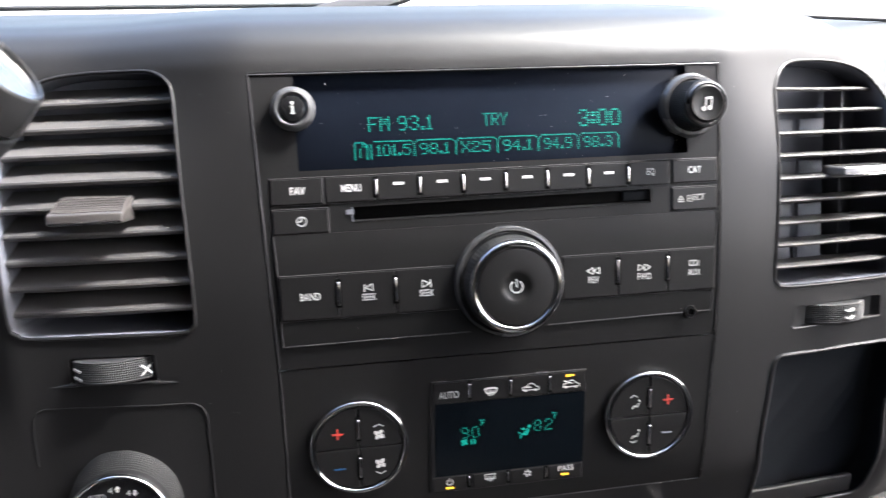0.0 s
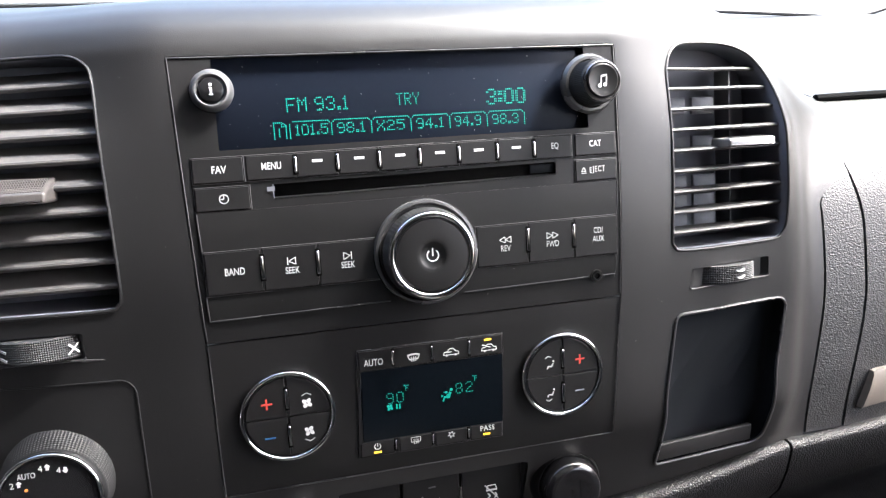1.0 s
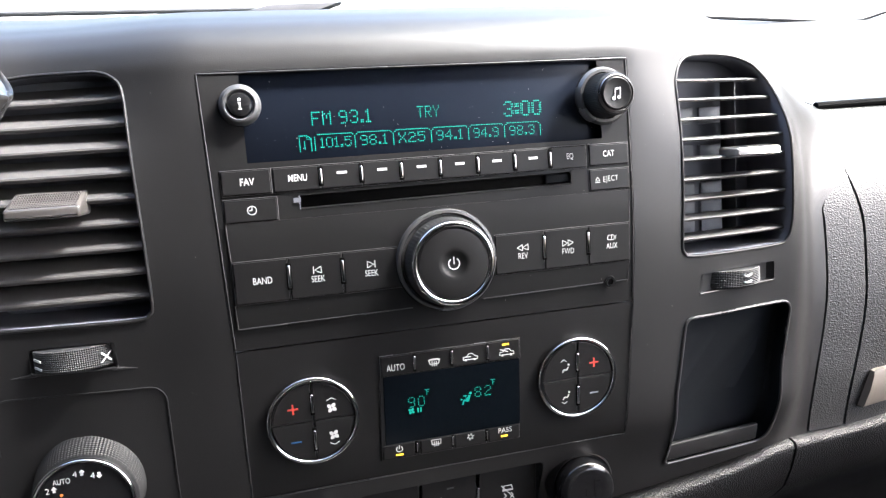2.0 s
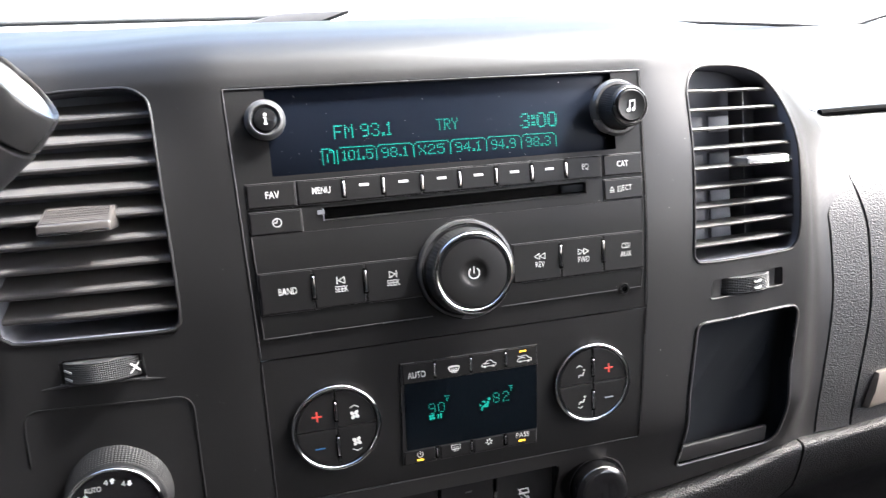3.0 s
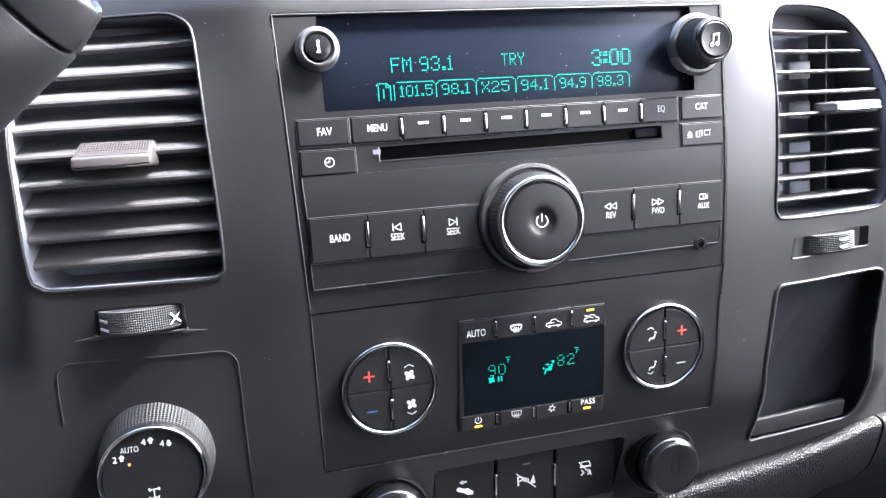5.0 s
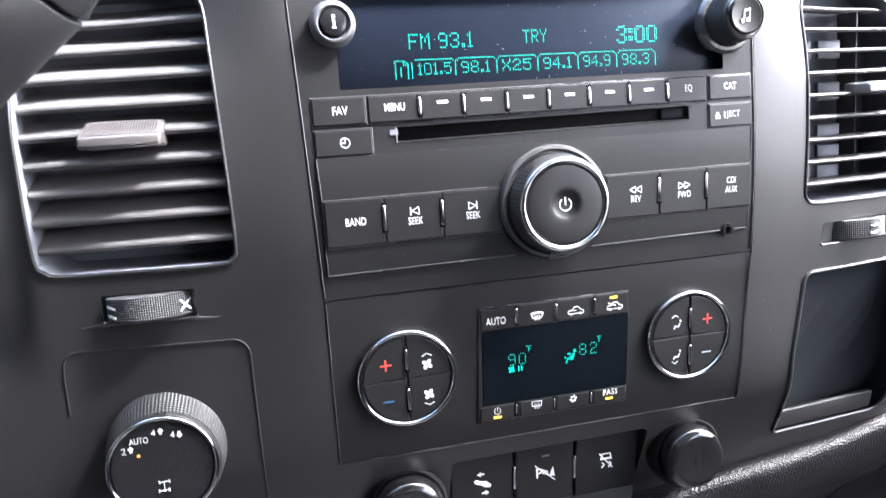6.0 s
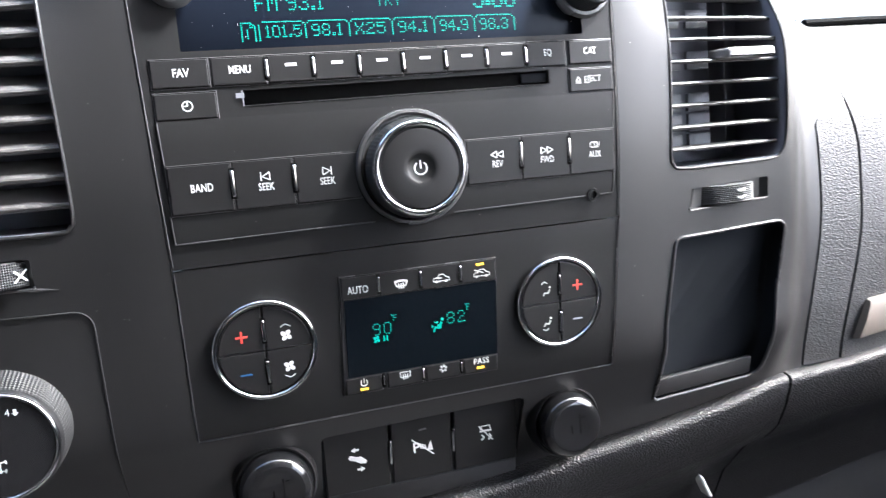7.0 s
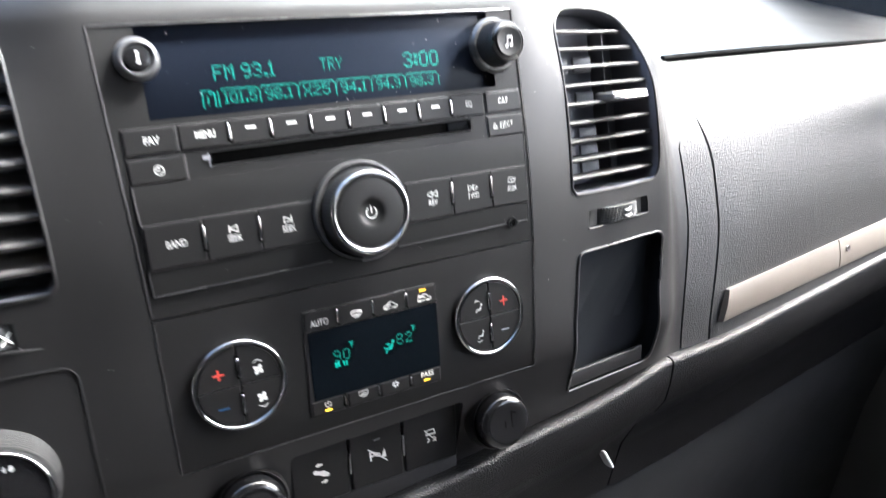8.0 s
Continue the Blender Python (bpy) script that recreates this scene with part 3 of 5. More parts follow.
part("slot_notch", ink([bar(-67.2, -58.6, -63.9, -58.5, 2.0), bar(-64.6, -56.6, -64.5, -62.8, 0.5)], -0.3), PADDLE, radio, bowed=True)

# lower keys
LOW = [(-96.6, -73.0), (-72.0, -48.5), (-47.5, -20.0)]
words = [("band_button", "BAND"), ("seek_back_button", "SEEK"), ("seek_on_button", "SEEK")]
PY = -1.45
for (a, b), (nm, w) in zip(LOW, words):
    k = key(nm, a, b, -103.4, -84.6, radio, front=-1.5)
    if w == "BAND":
        lettering("band_word", w, -84.4, -93.5, 3.2, PY, INK, k, 0.70, heavy=0.04)
    else:
        m = -59.6 if nm == "seek_back_button" else -34.7
        s = -1 if nm == "seek_back_button" else 1
        lettering("seek_word", w, m, -95.3, 3.0, PY, INK, k, 0.70, heavy=0.02)
        part("seek_sign", ink([bar(m - s * 1.7, -89.6, m - s * 1.7, -92.8, 0.35), bar(m - s * 1.7, -89.6, m + s * 1.3, -91.2, 0.35),
                               bar(m - s * 1.7, -92.8, m + s * 1.3, -91.2, 0.35), bar(m + s * 1.8, -89.5, m + s * 1.8, -92.9, 0.45)], PY), INK, k, bowed=True)
for x in (-72.5, -48.0):
    chrome_bar(x, -98.3, -87.6, radio, front=-2.2, w=1.7)
HIGH = [(27.0, 52.0), (53.0, 75.9), (76.8, 99.2)]
for (a, b), nm in zip(HIGH, ("reverse_button", "forward_button", "disc_aux_button")):
    k = key(nm, a, b, -103.0, -83.9, radio, front=-1.5)
    if nm == "disc_aux_button":
        lettering("disc_word", "CD/", 89.2, -90.4, 2.9, PY, INK, k, 0.72)
        lettering("aux_word", "AUX", 89.2, -94.7, 2.9, PY, INK, k, 0.72)
    else:
        s, m = (-1, 40.9) if nm == "reverse_button" else (1, 65.1)
        lettering("turn_word", "REV" if s < 0 else "FWD", m, -95.0, 3.0, PY, INK, k, 0.70)
        part("turn_sign", ink([o for d in (-1.5, 1.5) for o in (bar(m + d - s * 1.4, -89.4, m + d - s * 1.4, -92.4, 0.35),
                               bar(m + d - s * 1.4, -89.4, m + d + s * 1.4, -90.9, 0.35), bar(m + d - s * 1.4, -92.4, m + d + s * 1.4, -90.9, 0.35))], PY), INK, k, bowed=True)
for x in (52.5, 76.3):
    chrome_bar(x, -97.4, -86.4, radio, front=-2.2, w=1.6)

# volume knob
KX, KZ = 2.6, -93.4
part("knob_skirt", lathe([(24.9, -3.0), (24.7, -5.6), (24.0, -6.7), (22.9, -6.9), (22.0, -5.4), (19, -5.0)], KX - 0.7, KZ + 0.5, 96), SKIRT, radio, "dark satin knob skirt", bowed=False)
vol = part("volume_knob", lathe([(21.6, -4.0), (21.6, -6.4), (20.9, -12.8), (20.2, -13.9), (17.0, -14.2)], KX, KZ, 150, ribs=(1, 2, 0.5)), RUBBER, radio, "finely ribbed volume knob")
part("chrome_ring", lathe([(20.2, -13.0)] + [(18.6 + 1.5 * math.cos(radians(a)), -14.7 - 1.7 * math.sin(radians(a))) for a in range(0, 181, 12)] + [(17.1, -13.5)], KX, KZ, 96), CHROME, vol, "bright chrome ring")
part("knob_cap", lathe([(17.1, -13.6), (16.9, -15.2), (16.3, -15.8), (13, -16.2), (8, -16.2), (6.3, -16.15), (5.8, -15.9), (4.8, -15.35), (3.2, -15.05), (0, -14.95)], KX, KZ, 96), KEY, vol, "black dished cap")
part("power_sign", ink(disc(KX, KZ, 2.9, 22, 125, 415, 2.35) + [bar(KX, KZ - 0.2, KX, KZ + 3.2, 0.6)], -15.2), INK, vol)

# info button and tone knob
info = part("info_button", lathe([(9.2, 0.2), (9.1, -2.0), (8.4, -4.4), (7.5, -5.9), (6.7, -6.2), (6.1, -5.6), (5.7, -4.6), (5.6, -3)], -86.3, -15.0, 64), COLLAR, radio, "round info button in a flared satin collar")
part("button_cap", lathe([(5.4, -3), (5.3, -5.6), (4.9, -6.3), (3.5, -6.7), (0, -6.8)], -86.3, -15.0, 48), GLOSS, info)
part("info_sign", ink([[(-87.2, -17.3), (-85.4, -17.3), (-85.4, -16.8), (-85.8, -16.8), (-85.8, -14.0), (-87.1, -14.0), (-87.1, -14.5), (-86.7, -14.5), (-86.7, -16.8), (-87.2, -16.8)]]
                      + disc(-86.3, -12.9, 0.75, 12), -6.85), INK, info)
tone = part("tone_knob", lathe([(14.4, -0.6), (14.3, -2.6), (13.0, -4.4), (11.6, -4.6), (11.2, -3.4)], 88.4, -19.4, 80), SKIRT, radio, "ribbed tone knob with a glossy push cap")
part("tone_grip", lathe([(11.0, -2), (10.9, -5), (10.3, -15.0), (9.6, -15.8), (8.6, -15.8)], 88.4, -19.4, 140, ribs=(1, 2, 0.3)), RUBBER, tone)
part("tone_rim", lathe([(9.3, -15.4), (9.2, -16.4), (8.6, -17.0), (8.1, -16.6), (8.0, -15)], 88.4, -19.4, 64), SATIN, tone)
part("tone_cap", lathe([(8.0, -15.4), (7.9, -16.9), (7.2, -17.5), (6.4, -17.3), (4.0, -16.7), (0, -16.5)], 88.4, -19.4, 64), KEY, tone)
part("note_sign", ink([bar(87.3, -21.6, 87.6, -17.3, 0.5), bar(90.0, -21.2, 90.3, -16.9, 0.5), bar(87.4, -17.4, 90.5, -17.0, 0.9)]
                      + disc(86.7, -21.7, 0.95, 12) + disc(89.4, -21.3, 0.95, 12), -17.1), INK, tone)

# what the radio shows, on the board behind the lens
DY = 3.3


def on_board(bm):
    """Spreads lettering laid out on the face to its true size on the board."""
    for v in bm.verts:
        v.co.x = 1.019 * v.co.x + 1.04
        v.co.z = -50.2 + 1.016 * (v.co.z + 50)
    return bm


part("station_dots", on_board(dot_text(bmesh.new(), "FM 93.1", -55.6, -28.4, -25.6, -19.3, DY)), GREEN, radio, "green dot lettering")
part("programme_dots", on_board(dot_text(bmesh.new(), "TRY", -6.6, 4.2, -24.8, -19.3, DY)), GREEN, radio)
part("time_dots", on_board(dot_text(bmesh.new(), "3:00", 36.2, 55.4, -26.8, -19.2, DY, bold=True)), GREEN, radio)
tabs = [-54.8, -36.5, -18.6, -0.4, 17.9, 36.0, 54.5]
for (a, b), w in zip(zip(tabs, tabs[1:]), ("101.5", "98.1", "X25", "94.1", "94.9", "98.3")):
    bm = bmesh.new()
    dot_text(bm, w, a + 2.3, b - (1.6 if len(w) > 4 else 3.0), -35.9, -31.0, DY)
    dot_line(bm, a + 1.6, -29.7, b - 1.6, -29.8, DY)
    dot_line(bm, b, -31.2, b, -36.2, DY)
    dot_line(bm, b - 0.9, -30.4, b, -31.2, DY)
    if w != "101.5":
        dot_line(bm, a + 0.9, -30.4, a, -31.2, DY)
    part("preset_tab_dots", on_board(bm), GREEN, radio)
bm = bmesh.new()
for a, b, c, d in ((-61.6, -36.8, -61.6, -29.9), (-56.4, -36.8, -56.4, -31.2), (-61.6, -29.9, -58.2, -29.9), (-58.2, -29.9, -58.2, -31.6), (-58.2, -31.6, -56.4, -31.6),
                   (-58.2, -29.9, -56.4, -31.2), (-59.4, -35.8, -59.4, -32.6), (-54.8, -31, -54.8, -36.8)):
    dot_line(bm, a, b, c, d, DY)
part("page_dots", on_board(bm), GREEN, radio)

# ---- climate panel ----
climate = thing("climate_control", "black climate control panel with chrome-ringed dials and lit display", "climate control", (0, 30, -198))
part("chassis", prism(rounded([(-94, -128, 1), (-92, -196, 1), (89, -196, 1), (96, -128, 1)], 2), 12, 55), DARK, climate)
part("faceplate", bowed_plate((-99.9, -99.8), (102.4, 98.2), -126.1, -200.9, 0.2, 8, rows=14, edge=0.3), FACE, climate, bowed=True, smooth=14)
part("display_bezel", bowed_plate((-34.0, -36.8), (38.4, 36.6), -137.2, -191.4, -0.6, 2, rows=10, edge=0.4), KEY, climate, bowed=True, smooth=14)
part("display_window", bowed_plate((-33.0, -33.9), (37.8, 36.7), -148.0, -183.2, -0.9, 1, rows=8, edge=0.2), SCREEN, climate, "smoked glossy display window", bowed=True, smooth=14)
TOP = [-33.8, -16.9, 2.0, 20.7, 38.2]
names = ("auto_button", "front_defrost_button", "fresh_air_button", "recirculate_button")
SIGN_Y = -1.05


def car_sign(x, z, s=1.0):
    return [bar(x - 4.2 * s, z - 1.0, x + 4.2 * s, z - 1.0, 0.38), bar(x - 4.2 * s, z - 1.0, x - 3.9 * s, z + 0.4, 0.38), bar(x - 3.9 * s, z + 0.4, x - 2.0 * s, z + 0.7, 0.38),
            bar(x - 2.0 * s, z + 0.6, x - 0.9 * s, z + 2.0, 0.38), bar(x - 0.9 * s, z + 2.0, x + 1.4 * s, z + 2.0, 0.38), bar(x + 1.4 * s, z + 2.0, x + 2.6 * s, z + 0.6, 0.38),
            bar(x + 2.6 * s, z + 0.6, x + 4.2 * s, z + 0.3, 0.38), bar(x + 4.2 * s, z + 0.3, x + 4.2 * s, z - 1.0, 0.38)] + disc(x - 2.5 * s, z - 1.2, 0.62, 10) + disc(x + 2.5 * s, z - 1.2, 0.62, 10)


for i, nm in enumerate(names):
    k = key(nm, TOP[i] + 0.5, TOP[i + 1] - 0.5, -147.5, -137.8, climate, front=-1.1)
    m = (TOP[i] + TOP[i + 1]) / 2
    if i == 0:
        lettering("auto_word", "AUTO", -26.3, -143.6, 3.3, SIGN_Y, INK, k, 0.70, heavy=0.02)
    elif i == 1:
        m = -7.0
        part("defrost_sign", ink([[(m - 3.0, -142.2), (m - 1.4, -141.7), (m + 1.4, -141.7), (m + 3.0, -142.2), (m + 2.6, -143.0), (m + 1.2, -142.6), (m - 1.2, -142.6), (m - 2.6, -143.0)],
                                  bar(m - 2.9, -142.4, m - 2.0, -144.6, 0.5), bar(m + 2.9, -142.4, m + 2.0, -144.6, 0.5), bar(m - 2.1, -144.5, m + 2.1, -144.5, 0.5)]
                                 + [bar(m + d, -143.2, m + d * 0.9, -145.7, 0.5) for d in (-1.1, 0, 1.1)], SIGN_Y), INK, k, bowed=True)
    elif i == 2:
        part("car_sign", ink(car_sign(11.6, -143.8, 0.9) + [bar(11.9, -143.4, 9.0, -143.4, 0.5)], SIGN_Y), INK, k, bowed=True)
        part("dark_lamp", ink([bar(9.6, -139.4, 13.4, -139.4, 0.7)], SIGN_Y), KEY, k, bowed=True)
    else:
        part("car_sign", ink(car_sign(30.8, -144.0, 0.9) + [bar(27.4, -142.0, 31.6, -143.6, 0.5)], SIGN_Y), INK, k, bowed=True)
        part("amber_lamp", ink([bar(28.5, -139.6, 32.1, -139.5, 1.0)], SIGN_Y), AMBER, k, "lit amber lamp", bowed=True)
for x in TOP[1:-1]:
    chrome_bar(x, -146.0, -138.9, climate, front=-1.8, w=1.4)
for x, nm in ((-27.2, "power_button"), (-8.2, "rear_defrost_button"), (9.8, "snow_button"), (28.0, "passenger_button")):
    k = key(nm, x - 8.0, x + 8.0, -191.0, -183.8, climate, front=-0.9)
    if nm == "power_button":
        part("power_sign", ink(disc(x, -186.4, 1.7, 16, 125, 415, 1.3) + [bar(x, -186.4, x, -184.4, 0.4)], SIGN_Y + 0.2), INK, k, bowed=True)
        part("amber_lamp", ink([bar(x - 1.8, -189.4, x + 1.8, -189.5, 1.0)], SIGN_Y + 0.2), AMBER, k, "lit amber lamp", bowed=True)
    elif nm == "rear_defrost_button":
        part("defrost_sign", ink([bar(x - 2.4, -184.6, x + 2.4, -184.6, 0.34), bar(x - 2.2, -187.0, x + 2.2, -187.0, 0.34), bar(x - 2.4, -184.5, x - 2.2, -187.1, 0.34), bar(x + 2.4, -184.5, x + 2.2, -187.1, 0.34)]
                                 + [bar(x + d, -185.5, x + d * 0.9, -188.2, 0.34) for d in (-1.0, 0, 1.0)], SIGN_Y + 0.2), INK, k, bowed=True)
    elif nm == "snow_button":
        part("snow_sign", ink([bar(x + 1.0 * math.cos(a), -186.2 + 1.0 * math.sin(a), x + 1.9 * math.cos(a), -186.2 + 1.9 * math.sin(a), 0.6) for a in [0.26 + 1.047 * q for q in range(6)]]
                              + disc(x, -186.2, 1.2, 14, 0, 360, 0.8), SIGN_Y + 0.2), INK, k, bowed=True)
    else:
        lettering("pass_word", "PASS", 28.4, -185.6, 2.8, SIGN_Y + 0.2, INK, k, 0.88, heavy=0.04, spread=1.06)
        part("amber_lamp", ink([bar(x - 1.8, -188.9, x + 1.8, -188.9, 1.0)], SIGN_Y + 0.2), AMBER, k, "lit amber lamp", bowed=True)
for x in (-18.1, 0.4, 18.8):
    chrome_bar(x, -189.4, -184.4, climate, front=-1.5, w=0.9)

def petals(x, z, r):
    """Four fan blades."""
    out = []
    for a in range(4):
        c, q = math.cos(radians(45 + 90 * a)), math.sin(radians(45 + 90 * a))
        o = []
        for k in range(12):
            u, w = 0.46 * r * math.cos(k * math.pi / 6), 0.36 * r * math.sin(k * math.pi / 6)
            o.append((x + c * (0.56 * r + u) - q * (w + 0.10 * r), z + q * (0.56 * r + u) + c * (w + 0.10 * r)))
        out.append(o)
    return out


# what the climate panel shows
LY = -1.15
figures = dot_text(bmesh.new(), "9", -21.5, -17.8, -165.5, -159.8, LY, 0.6)
part("driver_temperature_dots", dot_text(figures, "0", -16.6, -12.9, -165.5, -159.8, LY, 0.6), TEAL, climate, "teal lit figures", bowed=True)
figures = dot_text(bmesh.new(), "8", 12.8, 16.5, -165.3, -159.5, LY, 0.6)
part("passenger_temperature_dots", dot_text(figures, "2", 18.0, 21.7, -165.3, -159.5, LY, 0.6), TEAL, climate, "", bowed=True)
for x, z in ((-11.4, -158.5), (23.0, -158.5)):
    part("degree_mark", ink(disc(x - 1.0, z + 1.4, 0.3, 10) + [bar(x - 0.3, z - 1.4, x - 0.3, z + 1.4, 0.2), bar(x - 0.3, z + 1.3, x + 1.1, z + 1.3, 0.2), bar(x - 0.3, z + 0.1, x + 0.8, z + 0.1, 0.2)], LY), TEAL, climate, bowed=True)
part("fan_mark", ink(petals(-20.0, -167.2, 1.7) + [bar(-16.6, -166.0, -16.6, -168.4, 0.7), bar(-15.2, -166.0, -15.2, -168.4, 0.7)], LY), TEAL, climate, bowed=True)
FIG_X, FIG_Z = 8.2, -165.2
part("airflow_mark", ink([bar(FIG_X + 2.0, FIG_Z + 1.6, FIG_X + 1.0, FIG_Z - 1.4, 1.1), bar(FIG_X + 1.2, FIG_Z - 1.2, FIG_X - 1.1, FIG_Z - 0.7, 0.9), bar(FIG_X - 1.0, FIG_Z - 0.6, FIG_X - 1.8, FIG_Z - 2.9, 0.7),
                          bar(FIG_X - 1.4, FIG_Z + 1.7, FIG_X - 0.3, FIG_Z + 1.6, 0.4), [(FIG_X - 0.4, FIG_Z + 2.3), (FIG_X + 0.9, FIG_Z + 1.5), (FIG_X - 0.4, FIG_Z + 0.9)],
                          [(FIG_X - 2.6, FIG_Z + 0.6), (FIG_X - 1.5, FIG_Z - 0.2), (FIG_X - 2.7, FIG_Z - 0.6)], bar(FIG_X + 1.1, FIG_Z + 0.4, FIG_X, FIG_Z - 0.2, 0.7)] + disc(FIG_X + 2.5, FIG_Z + 2.7, 0.75, 10), LY), TEAL, climate, bowed=True)


def rocker_dial(cx, cz, red_left):
    """A chrome ring round four quarter keys."""
    d = part("dial_ring", lathe([(22.1, 0.5)] + [(20.9 + 1.2 * math.cos(radians(a)), -1.6 - 1.8 * math.sin(radians(a))) for a in range(0, 181, 15)] + [(19.7, 0.5)], cx, cz, 96), CHROME, climate, "chrome-ringed rocker dial", bowed=True)
    part("dial_seat", lathe([(19.8, -0.9), (0, -0.9)], cx, cz, 64), DARK, d, bowed=True)
    for qx in (-1, 1):
        for qz in (-1, 1):
            a0 = {(1, 1): 0, (-1, 1): 90, (-1, -1): 180, (1, -1): 270}[(qx, qz)]
            pts = []
            for k in range(15):
                a = radians(a0 + 90 * k / 14)
                x, z = 19.2 * math.cos(a), 19.2 * math.sin(a)
                x = qx * max(qx * x, 0.45)
                z = qz * max(qz * z, 0.22)
                pts.append((cx + x, cz + z))
            pts.append((cx + qx * 0.45, cz + qz * 0.25))
            part("quarter_key", prism(pts, -2.4, 0, r=0.35), KEY, d, bowed=True, smooth=14)
    s = -1 if red_left else 1
    part("plus_sign", ink([bar(cx + s * 9.2 - 2.5, cz + 7.2, cx + s * 9.2 + 2.5, cz + 7.2, 0.8), bar(cx + s * 9.2, cz + 4.7, cx + s * 9.2, cz + 9.7, 0.8)], -2.5), INK_RED, d, "red plus", bowed=True)
    part("minus_sign", ink([bar(cx + s * 9.0 - 2.4, cz - 9.4, cx + s * 9.0 + 2.4, cz - 9.4, 0.7)], -2.5), INK_BLUE if red_left else INK_BLUE_SHEEN, d, "blue minus", bowed=True)
    for z0, z1 in ((4.0, 13.5), (-14.5, -4.5)):
        chrome_bar(cx, cz + z0, cz + z1, d, front=-3.3, w=1.6, notch=0.25)
    x = cx - s * (9.0 if red_left else 7.1)
    if red_left:
        for z, up in ((cz + 5.4, 1), (cz - 8.4, -1)):
            blades = petals(x, z, 2.5)
            tip = z + up * 5.0
            part("fan_sign", ink(blades + [bar(x - 2.2, tip - up * 1.2, x, tip, 0.34), bar(x + 2.2, tip - up * 1.2, x, tip, 0.34)], -2.5), INK, d, bowed=True)
    else:
        for z, up in ((cz + 6.4, 1), (cz - 8.6, -1)):
            part("seat_sign", ink([bar(x + 1.8, z + 0.5, x + 0.9, z - 1.4, 0.6), bar(x + 1.1, z - 1.3, x - 0.8, z - 0.9, 0.6), bar(x - 0.7, z - 0.8, x - 1.4, z - 2.3, 0.5)] + disc(x + 2.0, z + 1.6, 0.55, 10)
                                  + [bar(x - 2.0 - 0.3, z + up * 3.4, x - 0.6, z + up * 4.5, 0.34), bar(x - 0.7, z + up * 4.5, x + 0.9, z + up * 3.4, 0.34)], -2.5), INK, d, bowed=True)


part("frame_bead", bead([(101.9, -0.2, -127.4), (97.8, -0.2, -200.4), (-99.5, -0.2, -201.2), (-99.5, -0.2, -127.4)], 0.26), EDGE_SHEEN, climate, "fine raised border", bowed=True)
rocker_dial(-67.7, -164.0, True)
rocker_dial(68.9, -162.8, False)

